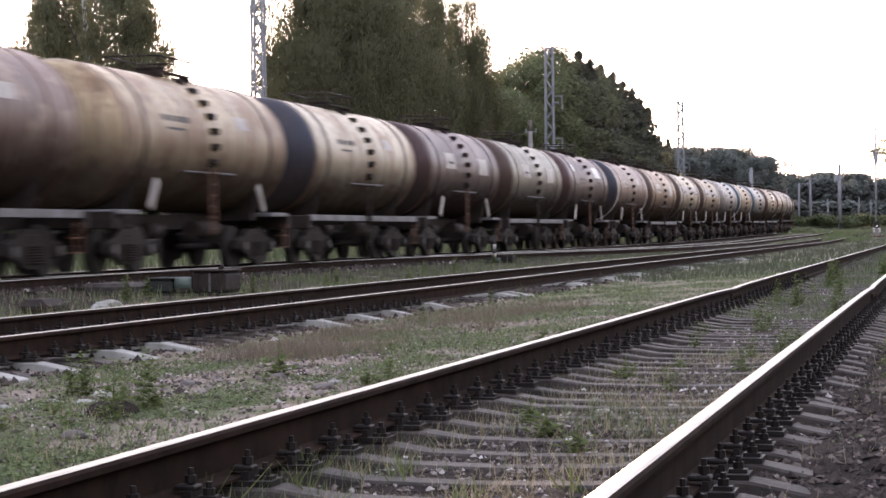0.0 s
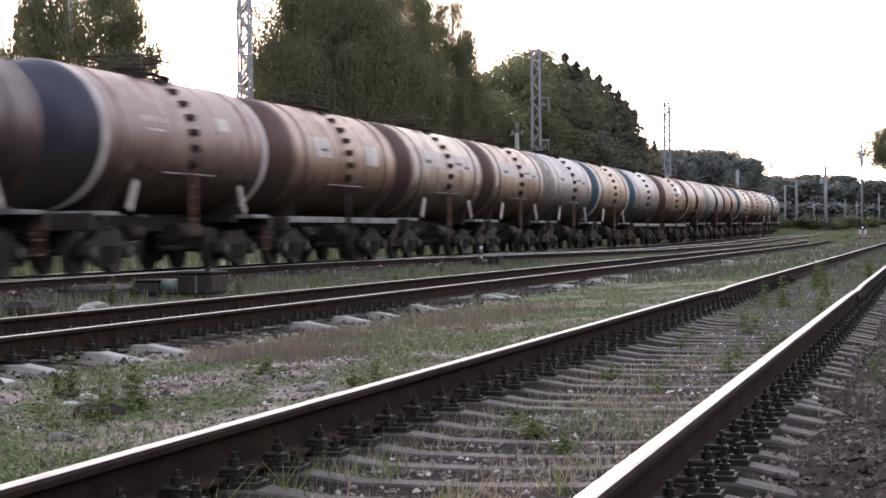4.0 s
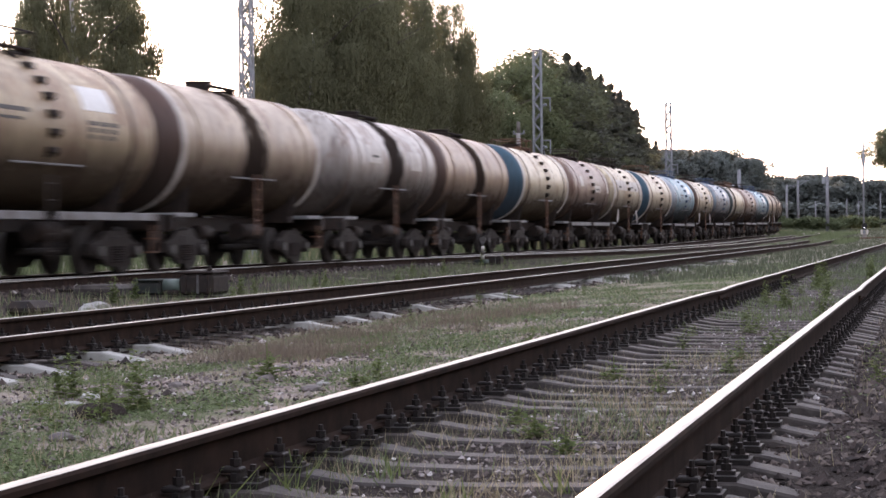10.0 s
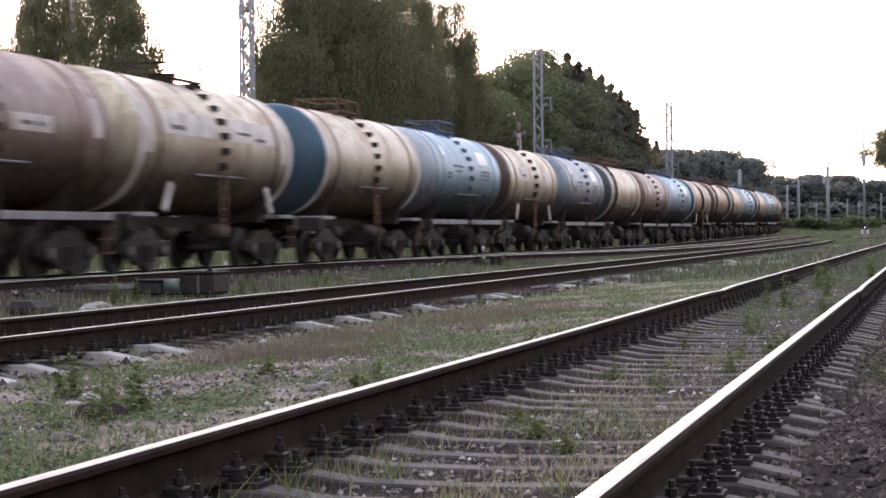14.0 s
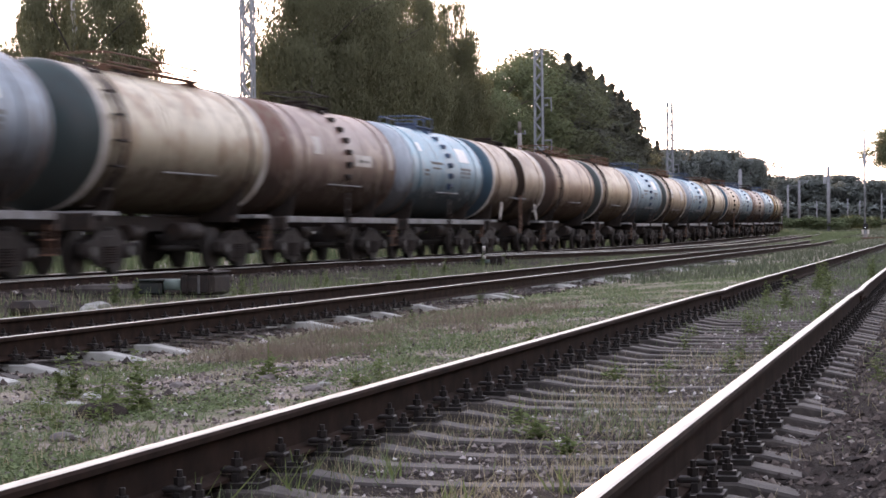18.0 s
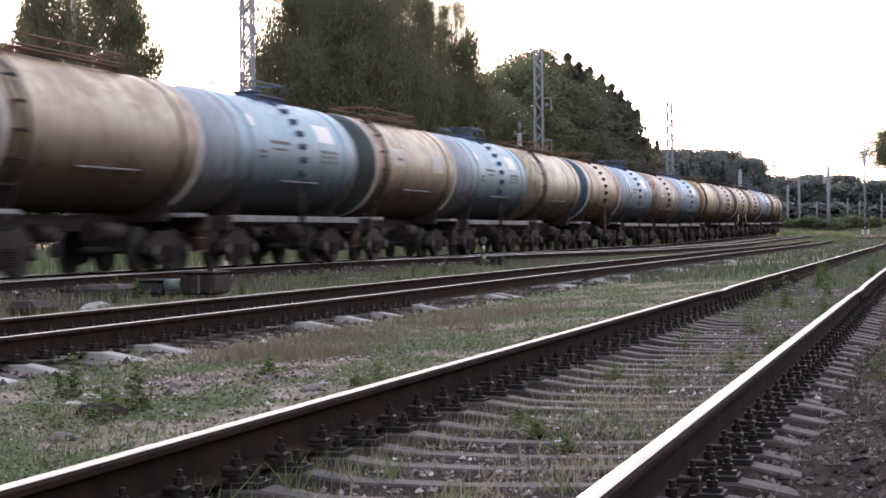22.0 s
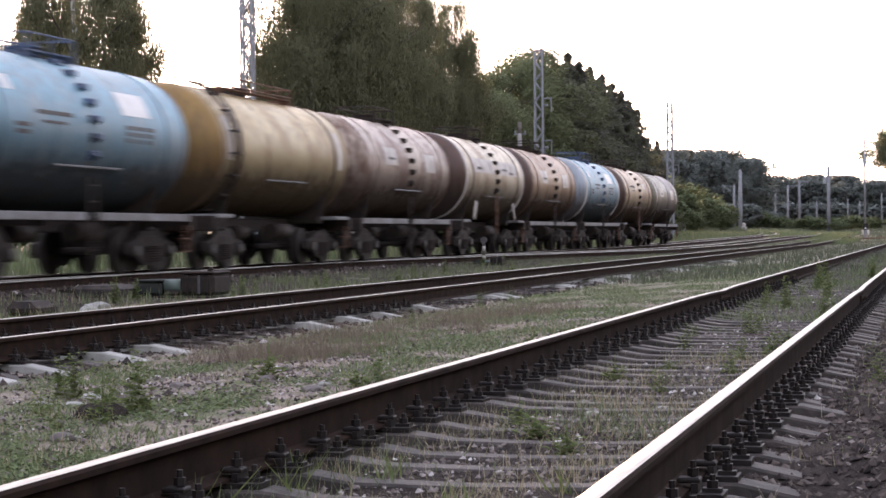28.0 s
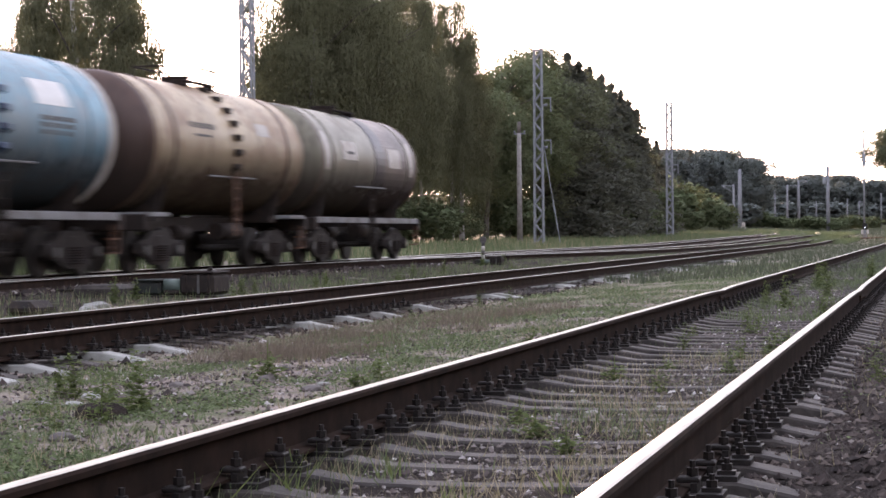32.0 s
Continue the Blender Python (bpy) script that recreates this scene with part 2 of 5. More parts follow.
# ---- mesh helpers ----
MESHES = {}


def mesh_of(bm, material):
    me = bpy.data.meshes.new("mesh")
    bm.to_mesh(me)
    bm.free()
    for mt in (material if isinstance(material, (list, tuple)) else [material]):
        me.materials.append(mt)
    return me


def raw_mesh(verts, faces, material):
    me = bpy.data.meshes.new("mesh")
    me.from_pydata(verts, [], faces)
    for mt in (material if isinstance(material, (list, tuple)) else [material]):
        me.materials.append(mt)
    return me


def part(name, data, material=None, parent=None, label="", at=None):
    """One mesh object under a thing or a part. data is a bmesh or a shared mesh."""
    me = mesh_of(data, material) if isinstance(data, bmesh.types.BMesh) else data
    ob = new(name, me)
    if parent:
        ob.parent = parent
    if at is not None:
        ob.matrix_basis = at
    if label:
        ob["label"] = label
    return ob


def thing(name, label, category, group="", kind="", at=None):
    ob = tagged(new(name), label, category, group, kind)
    if at is not None:
        ob.matrix_basis = at
    return ob


def once(key, make):
    if key not in MESHES:
        MESHES[key] = make()
    return MESHES[key]


def box(bm, x0, x1, y0, y1, z0, z1, bevel=0.0, mat=0):
    r = bmesh.ops.create_cube(bm, size=1.0, matrix=Matrix.LocRotScale(
        ((x0 + x1) / 2, (y0 + y1) / 2, (z0 + z1) / 2), None, (x1 - x0, y1 - y0, z1 - z0)))
    if bevel:
        edges = {e for v in r["verts"] for e in v.link_edges}
        bmesh.ops.bevel(bm, geom=list(edges), offset=bevel, segments=1, affect="EDGES")
    for f in {f for v in r["verts"] if v.is_valid for f in v.link_faces}:
        f.material_index = mat
    return bm


def rod(bm, a, b, r, n=6, r2=None):
    """A round bar from a to b."""
    a, b = Vector(a), Vector(b)
    d = b - a
    q = d.to_track_quat("Z", "Y").to_matrix().to_4x4()
    res = bmesh.ops.create_cone(bm, cap_ends=True, segments=n, radius1=r, radius2=r if r2 is None else r2, depth=d.length,
                                matrix=Matrix.Translation((a + b) / 2) @ q)
    for f in {f for v in res["verts"] for f in v.link_faces}:
        f.smooth = n > 6 and len(f.verts) == 4
    return bm


def bar(bm, a, b, w, h):
    """A flat bar of section w x h from a to b."""
    a, b = Vector(a), Vector(b)
    d = b - a
    q = d.to_track_quat("Z", "Y").to_matrix().to_4x4()
    bmesh.ops.create_cube(bm, size=1.0, matrix=Matrix.Translation((a + b) / 2) @ q @ Matrix.Diagonal((w, h, d.length, 1)))
    return bm


def lathe_y(profile, n=40, zc=0.0):
    """A body turned round the y axis from (y, radius) pairs."""
    verts, faces = [], []
    for y, r in profile:
        for k in range(n):
            a = 2 * math.pi * k / n
            verts.append((r * math.cos(a), y, zc + r * math.sin(a)))
    for i in range(len(profile) - 1):
        for k in range(n):
            k2 = (k + 1) % n
            faces.append((i * n + k, (i + 1) * n + k, (i + 1) * n + k2, i * n + k2))
    return verts, faces


def smooth(me):
    me.polygons.foreach_set("use_smooth", [True] * len(me.polygons))
    return me

# ---- ground ----
def base_height(x):
    """The cross-section of the yard; an unseen steep bank, added behind the camera, blocks low sky light."""
    return float(np.interp(x, (-70, -45, -30, -26, -21, -18.6, -15.6, -14.2, -11, -9.4, -7.0, -6.5, -5.9, -4.6, -3.15, -2.75, -2.45, -1.6, -0.92, -0.80, -0.68, -0.35, 0.05, 2.5, 4.5, 7, 11, 16, 24, 40),
                           (1.2, 0.6, 0.1, -0.12, -0.25, -0.29, -0.29, -0.36, -0.40, -0.36, -0.365, -0.375, -0.395, -0.31, -0.25, -0.285, -0.280, -0.256, -0.246, -0.258, -0.255, -0.242, -0.215, -0.235, -0.15, 1.6, 6.0, 10.5, 15.0, 16.5)))


def ground_z(x, y):
    n = noise.noise((x * 0.7, y * 0.7, 0)) * 0.022 + noise.noise((x * 3.1, y * 3.1, 5)) * 0.016
    return base_height(x) + rise(y) + n


def spread(start, first, ratio, end):
    out, d = [start], first
    while out[-1] < end:
        out.append(out[-1] + d)
        d *= ratio
    return out


def build_ground():
    xs = sorted([-v for v in spread(20.0, 0.5, 1.22, 5000)] + list(np.arange(-19.8, 4.0, 0.16)) + spread(4.0, 0.3, 1.28, 5000))
    ys = sorted([-v for v in spread(0.5, 0.5, 1.35, 5000)] + list(np.arange(0.0, 22.0, 0.16)) + spread(22.0, 0.17, 1.022, 5000))
    verts = [(x, y, ground_z(x, y)) for y in ys for x in xs]
    w = len(xs)
    faces = [(j * w + i, j * w + i + 1, (j + 1) * w + i + 1, (j + 1) * w + i) for j in range(len(ys) - 1) for i in range(w - 1)]
    me = smooth(raw_mesh(verts, faces, GROUND))
    tagged(new("ground", me), "grey-brown gravelly yard ground with patches of grass", "ground", kind="structure")


build_ground()

# ---- rails and sleepers ----
RAIL_PROFILE = [(-0.037, -0.014), (-0.029, -0.003), (-0.017, 0.0), (0.017, 0.0), (0.029, -0.003), (0.037, -0.014), (0.037, -0.032), (0.010, -0.046), (0.009, -0.150),
                (0.030, -0.163), (0.075, -0.170), (0.075, -0.180), (-0.075, -0.180), (-0.075, -0.170), (-0.030, -0.163),
                (-0.009, -0.150), (-0.010, -0.046), (-0.037, -0.032)]


def rail_mesh(points, shiny=(1, 3)):
    """A rail swept along points (x, y, z of the head's top, heading)."""
    verts, faces, mats, k = [], [], [], len(RAIL_PROFILE)
    for x, y, z, h in points:
        for u, w in RAIL_PROFILE:
            verts.append((x + u * math.cos(h), y + u * math.sin(h), z + w))
    for i in range(len(points) - 1):
        for j in range(k):
            j2 = (j + 1) % k
            faces.append((i * k + j, i * k + j2, (i + 1) * k + j2, (i + 1) * k + j))
            mats.append(1 if shiny[0] <= j <= shiny[1] else 0)
    faces.append(tuple(reversed(range(k))))
    faces.append(tuple((len(points) - 1) * k + j for j in range(k)))
    mats += [0, 0]
    me = raw_mesh(verts, faces, [RAIL_SIDE, RAIL_TOP])
    me.polygons.foreach_set("material_index", mats)
    me.polygons.foreach_set("use_smooth", [q == 1 for q in mats])
    me.update()
    return me


HALF = 0.796
JOINTS_N = (23.4,)


def near_dip(s):
    """The near track sags a little at its rail joints."""
    return -0.020 * sum(math.exp(-abs(s - j) / 0.8) for j in JOINTS_N)


def sleeper_mesh(material):
    """A concrete sleeper: raised rail seats, a lower middle, sloping flanks."""
    secs = [(-1.35, -0.075, 0.115), (-1.32, -0.066, 0.12), (-0.98, 0.0, 0.105), (-0.62, 0.0, 0.105), (-0.42, -0.030, 0.09), (0.0, -0.038, 0.085),
            (0.42, -0.030, 0.09), (0.62, 0.0, 0.105), (0.98, 0.0, 0.105), (1.32, -0.066, 0.12), (1.35, -0.075, 0.115)]
    verts, faces = [], []
    for x, z, w in secs:
        w *= 0.86
        verts += [(x, -w - 0.015, -0.19), (x, -w, z - 0.010), (x, -w + 0.010, z), (x, w - 0.010, z), (x, w, z - 0.010), (x, w + 0.015, -0.19)]
    for i in range(len(secs) - 1):
        for j in range(6):
            faces.append((i * 6 + j, i * 6 + (j + 1) % 6, i * 6 + 6 + (j + 1) % 6, i * 6 + 6 + j))
    faces += [tuple(reversed(range(6))), tuple(range(len(verts) - 6, len(verts)))]
    faces = [tuple(reversed(f)) for f in faces]
    return raw_mesh(verts, faces, material)


def fastening_mesh():
    """A ribbed base plate for one rail seat: on each side a clip with its tall bolt, and an anchor bolt farther out."""
    bm = bmesh.new()
    box(bm, -0.20, 0.20, -0.085, 0.085, 0.0, 0.020)
    for s in (-1, 1):
        box(bm, s * 0.098 - 0.012, s * 0.098 + 0.012, -0.062, 0.062, 0.018, 0.052)
        box(bm, s * 0.075 - 0.040, s * 0.075 + 0.040, -0.040, 0.040, 0.050, 0.068, 0.005)
        rod(bm, (s * 0.088, 0, 0.05), (s * 0.088, 0, 0.122), 0.011, 6)
        rod(bm, (s * 0.088, 0, 0.072), (s * 0.088, 0, 0.098), 0.022, 6)
        box(bm, s * 0.155 - 0.034, s * 0.155 + 0.034, -0.030, 0.030, 0.018, 0.034)
        rod(bm, (s * 0.155, 0, 0.034), (s * 0.155, 0, 0.058), 0.022, 6)
        rod(bm, (s * 0.155, 0, 0.058), (s * 0.155, 0, 0.078), 0.012, 6)
    return mesh_of(bm, FASTENING)


def build_track(name, label, x0, zt, s0, s1, sleepers, sleeper_mat, fasten_to, pitch=0.50, dip=None, step=3.0):
    tr = thing(name, label, "railway track", kind="structure")
    dip = dip or (lambda s: 0.0)
    pts = list(np.arange(s0, s1, 0.5 if dip(JOINTS_N[0]) else step)) + [s1]
    for side in (-HALF, HALF):
        line = []
        for s in pts:
            x, y, h = along(s, x0 + side)
            line.append((x, y, zt + rise(y) + dip(s), h))
        part("rail", rail_mesh(line, {"track_near": (1, 3), "track_middle": (1, 3)}.get(name, (0, 4))), parent=tr, label="rusty steel rail with a polished running surface")
    a, b = sleepers
    n = int((b - a) / pitch)
    sl = once(("sleeper", sleeper_mat.name), lambda: sleeper_mesh(sleeper_mat))
    sd = once(("sleeper", SLEEPER_DARK.name), lambda: sleeper_mesh(SLEEPER_DARK))
    fs = once("fastening", fastening_mesh)
    rnd = random.Random(len(name))
    for i in range(n):
        s = a + i * pitch + rnd.uniform(-0.02, 0.02)
        x, y, h = along(s, x0)
        z = zt - 0.198 + rise(y) + dip(s)
        pale = name != "track_middle" or any(a <= s <= b for a, b in ((12.6, 13.1), (13.6, 14.4), (15.3, 15.8), (16.2, 16.8), (20.6, 21.1), (22.3, 22.8), (23.8, 24.3), (25.7, 26.2), (30.4, 31.1), (36.2, 37.1), (40.0, 41.0), (43.0, 45.0), (52.0, 53.6), (58.0, 59.2), (66.0, 67.6)))
        part("sleeper", sl if pale else sd, parent=tr, at=pose(x + rnd.uniform(-0.03, 0.03), y, z + rnd.uniform(-0.012, 0.004), 0, 0, math.degrees(h) + rnd.uniform(-0.7, 0.7)))
        if not pale:
            tr.children[-1].location.z -= 0.05
        if s < fasten_to:
            for side in (-HALF, HALF):
                part("fastening", fs, parent=tr, at=pose(x + side, y, z - 0.004, 0, 0, rnd.uniform(-2, 2)) @ Matrix.Diagonal((0.95, 0.9, 1.0, 1)))
    return tr


ZM, ZT = -0.0906, -0.0837


def build_bed(name, label, x0, x1, y0, y1, dx):
    """A bumpy strip of dark ballast that lies on the ground."""
    xs = np.linspace(x0, x1, int((x1 - x0) / dx) + 1)
    ys = spread(y0, dx, 1.012, y1)
    w = len(xs)
    verts = []
    for y in ys:
        for i, x in enumerate(xs):
            edge = min(i, w - 1 - i)
            z = ground_z(x, y) + (0.010 + 0.014 * noise.noise((x * 9, y * 9, 3)) + 0.010 * noise.noise((x * 23, y * 23, 8)) if edge > 1 else -0.03)
            verts.append((x + (0.10 * noise.noise((y * 2.1, x, 4)) if edge < 3 else 0.0), y, z))
    faces = [(j * w + i, j * w + i + 1, (j + 1) * w + i + 1, (j + 1) * w + i) for j in range(len(ys) - 1) for i in range(w - 1)]
    tagged(new(name, smooth(raw_mesh(verts, faces, BED))), label, "ballast bed", kind="structure")


def fishplate_mesh():
    """A joint bar that lies in the rail's web, with four bolts."""
    bm = bmesh.new()
    box(bm, -0.012, 0.012, -0.40, 0.40, -0.145, -0.052, 0.006)
    for y in (-0.30, -0.11, 0.11, 0.30):
        rod(bm, (0.012, y, -0.10), (0.034, y, -0.10), 0.020, 6)
    return mesh_of(bm, RAIL_SIDE)


build_bed("ballast_bed_near", "dark oily ballast bed below the near track", -3.05, 2.3, -8.0, 70.0, 0.07)
build_bed("ballast_bed_middle", "dark ballast bed below the middle track", -9.8, -6.75, -4.0, 70.0, 0.10)
build_bed("ballast_bed_main", "dark ballast bed below the main track", -18.7, -11.8, 10.0, 190.0, 0.16)
near_track = build_track("track_near", "weedy yard track with polished rails on concrete sleepers", XN, 0.0, -30.0, 170.0, (-6.0, 95.0), SLEEPER_DARK, 34.0, dip=near_dip)
for side in (-HALF, HALF):
    for flank in (-1, 1):
        part("fishplate", once("fishplate", fishplate_mesh), parent=near_track, label="bolted steel joint bar",
             at=pose(XN + side + flank * 0.024, JOINTS_N[0], near_dip(JOINTS_N[0]), 0, 0, 0 if flank > 0 else 180))
build_track("track_middle", "yard track with thin polished rails half sunk in grass", XM, ZM, -30.0, 152.0, (2.0, 76.0), CONCRETE_PALE, 26.0)
build_track("track_main", "main track that carries the tank train", XT, ZT, -40.0, 560.0, (20.0, 120.0), SLEEPER_DARK, 0.0, step=6.0)
build_track("track_side", "side track that joins the main track at a turnout", XS, ZT, 92.0, 236.0, (92.0, 130.0), SLEEPER_DARK, 0.0, step=4.0)


def build_turnouts():
    """The closing rails of two turnouts on the main track."""
    for name, lab, line, s0, s1 in (
            ("turnout_rails_near", "curved turnout rails beside the main track", lambda s: XT + max(0.0, 47.0 - s) ** 2 * 0.0017, -10.0, 47.0),
            ("turnout_rails_far", "curved turnout rails between the main and the side track",
             lambda s: XT + (XS - XT) * (lambda k: k * k * (3 - 2 * k))(min(1.0, max(0.0, (s - 52.0) / 42.0))), 53.0, 92.0)):
        tr = thing(name, lab, "railway track", kind="structure")
        for side in (-HALF, HALF):
            pts = []
            for s in np.arange(s0, s1 + 0.1, 1.5):
                x = line(s) + side + (0.11 if name.endswith("near") and side > 0 else 0.0)
                h = -math.atan((line(s + 0.1) - line(s - 0.1)) / 0.2)
                pts.append((x, s, ZT - 0.004, h))
            part("rail", rail_mesh(pts, (0, 4)), parent=tr, label="rusty turnout rail with a polished head")


build_turnouts()

# ---- the tank cars ----
RADIUS, AXIS, HALF_TANK = 1.5, 2.76, 4.85
WHEEL_R = 0.475


def barrel_mesh(paint):
    v, f = lathe_y([(-HALF_TANK, RADIUS), (-3.0, RADIUS), (-0.9, RADIUS), (0.9, RADIUS), (3.0, RADIUS), (HALF_TANK, RADIUS)], 48)
    return smooth(raw_mesh(v, f, paint))


def dome_mesh(paint, sign):
    prof = [(sign * (HALF_TANK + 0.50 * math.sin(a)), RADIUS * math.cos(a) ** 0.72 if a < 1.57 else 0.001) for a in np.linspace(0, math.pi / 2, 11)]
    prof[-1] = (sign * (HALF_TANK + 0.50), 0.001)
    v, f = lathe_y(prof, 48)
    if sign < 0:
        f = [tuple(reversed(q)) for q in f]
    return smooth(raw_mesh(v, f, paint))


def ring_mesh(paint, y, width, proud):
    v, f = lathe_y([(y - width / 2, RADIUS - 0.01), (y - width / 2, RADIUS + proud), (y + width / 2, RADIUS + proud), (y + width / 2, RADIUS - 0.01)], 48)
    return raw_mesh(v, f, paint)


def patch_mesh(paint, y0, y1, a0, a1, proud=0.006):
    """A sheet that lies on the shell, from angle a0 to a1 (degrees above the shell's middle height, on its +x side)."""
    n, r, verts, faces = 6, RADIUS + proud, [], []
    for k in range(n + 1):
        a = radians(a0 + (a1 - a0) * k / n)
        for rr in (r, RADIUS - 0.004):
            verts += [(rr * math.cos(a), y0, rr * math.sin(a)), (rr * math.cos(a), y1, rr * math.sin(a))]
    for k in range(n):
        i = k * 4
        faces += [(i, i + 1, i + 5, i + 4), (i, i + 4, i + 6, i + 2), (i + 1, i + 3, i + 7, i + 5)]
    faces += [(0, 2, 3, 1), (4 * n, 4 * n + 1, 4 * n + 3, 4 * n + 2)]
    return raw_mesh(verts, faces, paint)


def step_mesh(material):
    bm = bmesh.new()
    box(bm, -0.06, 0.13, -0.15, 0.15, -0.05, 0.06, 0.012)
    for s in (-0.13, 0.13):
        bar(bm, (-0.03, s, -0.12), (0.10, s, -0.04), 0.02, 0.04)
    return mesh_of(bm, material)


def side_frame_mesh():
    """A cast bogie side frame: arched top chord, dropped middle, axle boxes at both ends."""
    outline = [(-1.25, 0.42), (-1.22, 0.62), (-0.80, 0.70), (-0.45, 0.88), (0.45, 0.88), (0.80, 0.70), (1.22, 0.62), (1.25, 0.42), (1.10, 0.34),
               (0.74, 0.36), (0.52, 0.22), (0.30, 0.16), (-0.30, 0.16), (-0.52, 0.22), (-0.74, 0.36), (-1.10, 0.34)]
    bm = bmesh.new()
    a = [bm.verts.new((-0.07, y, z)) for y, z in outline]
    b = [bm.verts.new((0.07, y, z)) for y, z in outline]
    bm.faces.new(a)
    bm.faces.new(list(reversed(b)))
    for i in range(len(a)):
        j = (i + 1) % len(a)
        bm.faces.new((a[j], a[i], b[i], b[j]))
    for s in (-0.925, 0.925):
        rod(bm, (-0.06, s, WHEEL_R), (0.16, s, WHEEL_R), 0.15, 10)
        known = set(bm.faces)
        rod(bm, (0.16, s, WHEEL_R), (0.18, s, WHEEL_R), 0.10, 10)
        for f in set(bm.faces) - known:
            f.material_index = 1
    bmesh.ops.recalc_face_normals(bm, faces=bm.faces)
    return mesh_of(bm, [BOGIE, AXLE_CAP])


def spring_mesh():
    n, verts, faces = 8, [], []
    levels = [(0.22 + k * 0.025, 0.085 if k % 2 else 0.068) for k in range(14)]
    for z, rr in levels:
        verts += [(rr * math.cos(2 * math.pi * a / n), rr * math.sin(2 * math.pi * a / n), z) for a in range(n)]
    for i in range(len(levels) - 1):
        faces += [(i * n + a, i * n + (a + 1) % n, (i + 1) * n + (a + 1) % n, (i + 1) * n + a) for a in range(n)]
    return raw_mesh(verts, faces, STEEL_DARK)


def wheelset_mesh():
    """Two wheels on an axle, with the disc's four lightening marks so that the turning shows."""
    bm = bmesh.new()
    rod(bm, (-0.95, 0, 0), (0.95, 0, 0), 0.08, 10)
    for s in (-1, 1):
        x = s * HALF
        rod(bm, (x - 0.065, 0, 0), (x + 0.065, 0, 0), WHEEL_R, 28)
        rod(bm, (x - s * 0.065, 0, 0), (x - s * 0.095, 0, 0), WHEEL_R + 0.028, 28)
        rod(bm, (x + s * 0.065, 0, 0), (x + s * 0.085, 0, 0), 0.15, 14)
        for k in range(4):
            a = k * math.pi / 2
            c = (x + s * 0.066, 0.28 * math.cos(a), 0.28 * math.sin(a))
            rod(bm, c, (c[0] + s * 0.012, c[1], c[2]), 0.05, 8)
    return mesh_of(bm, WHEEL)


def bolster_mesh():
    bm = bmesh.new()
    box(bm, -1.12, 1.12, -0.21, 0.21, 0.50, 0.80, 0.04)
    rod(bm, (0, 0, 0.8), (0, 0, 0.92), 0.22, 12)
    return mesh_of(bm, BOGIE)


def simple(key, material, *boxes):
    def make():
        bm = bmesh.new()
        for b in boxes:
            box(bm, *b)
        return mesh_of(bm, material)
    return once(key, make)


def coupler_mesh():
    bm = bmesh.new()
    box(bm, -0.09, 0.09, 0.0, 0.30, -0.09, 0.09, 0.02)
    box(bm, -0.21, 0.13, 0.27, 0.42, -0.15, 0.15, 0.04)
    box(bm, 0.08, 0.20, 0.30, 0.52, -0.13, 0.13, 0.03)
    return mesh_of(bm, STEEL_DARK)


def saddle_mesh():
    """The cradle between the tank's belly and the underframe."""
    bm = bmesh.new()
    for y0, y1 in ((-0.16, -0.10), (0.10, 0.16)):
        pts = [(-1.22, 1.95), (-1.05, 1.20), (1.05, 1.20), (1.22, 1.95), (0.85, 1.55), (0.0, 1.33), (-0.85, 1.55)]
        a = [bm.verts.new((x, y0, z)) for x, z in pts]
        b = [bm.verts.new((x, y1, z)) for x, z in pts]
        bm.faces.new(a)
        bm.faces.new(list(reversed(b)))
        for i in range(len(a)):
            j = (i + 1) % len(a)
            bm.faces.new((a[j], a[i], b[i], b[j]))
    box(bm, -1.05, 1.05, -0.22, 0.22, 1.08, 1.24)
    bmesh.ops.recalc_face_normals(bm, faces=bm.faces)
    return mesh_of(bm, STEEL_DARK)


def hatch_mesh(material):
    bm = bmesh.new()
    rod(bm, (0, 0, RADIUS - 0.05), (0, 0, RADIUS + 0.14), 0.34, 18)
    rod(bm, (0, 0, RADIUS + 0.14), (0, 0, RADIUS + 0.19), 0.38, 18)
    rod(bm, (0.30, 0, RADIUS + 0.15), (0.30, 0, RADIUS + 0.26), 0.03, 6)
    rod(bm, (0, 0.62, RADIUS - 0.05), (0, 0.62, RADIUS + 0.22), 0.09, 10)
    return mesh_of(bm, material)


def railing_mesh(material, half, top, rails):
    bm = bmesh.new()
    for x in (-0.62, 0.62):
        for y in np.linspace(-half, half, max(3, int(half * 2 / 0.75) + 1)):
            rod(bm, (x, y, RADIUS - 0.16), (x, y, top), 0.022, 5)
        for k in range(rails):
            z = top - k * 0.2
            rod(bm, (x, -half, z), (x, half, z), 0.02, 5)
    for y in (-half, half):
        rod(bm, (-0.62, y, top), (0.62, y, top), 0.02, 5)
    return mesh_of(bm, material)


def deck_mesh(material, half):
    bm = bmesh.new()
    for x in (-0.50, 0.50):
        box(bm, x - 0.12, x + 0.12, -half, half, RADIUS + 0.02, RADIUS + 0.05)
    for y in (-half + 0.1, half - 0.1):
        box(bm, -0.6, 0.6, y - 0.04, y + 0.04, RADIUS - 0.1, RADIUS + 0.03)
    return mesh_of(bm, material)


def ladder_mesh(material, z0, z1, width=0.36, n=6):
    bm = bmesh.new()
    for s in (-width / 2, width / 2):
        bar(bm, (0, s, z0), (0, s, z1), 0.03, 0.05)
    for k in range(n):
        z = z0 + (z1 - z0) * (k + 0.5) / n
        rod(bm, (0, -width / 2, z), (0, width / 2, z), 0.014, 5)
    return mesh_of(bm, material)


LADDER_ANGLES = [radians(a) for a in (-58, -40, -22, -4, 14, 32, 50, 68)]


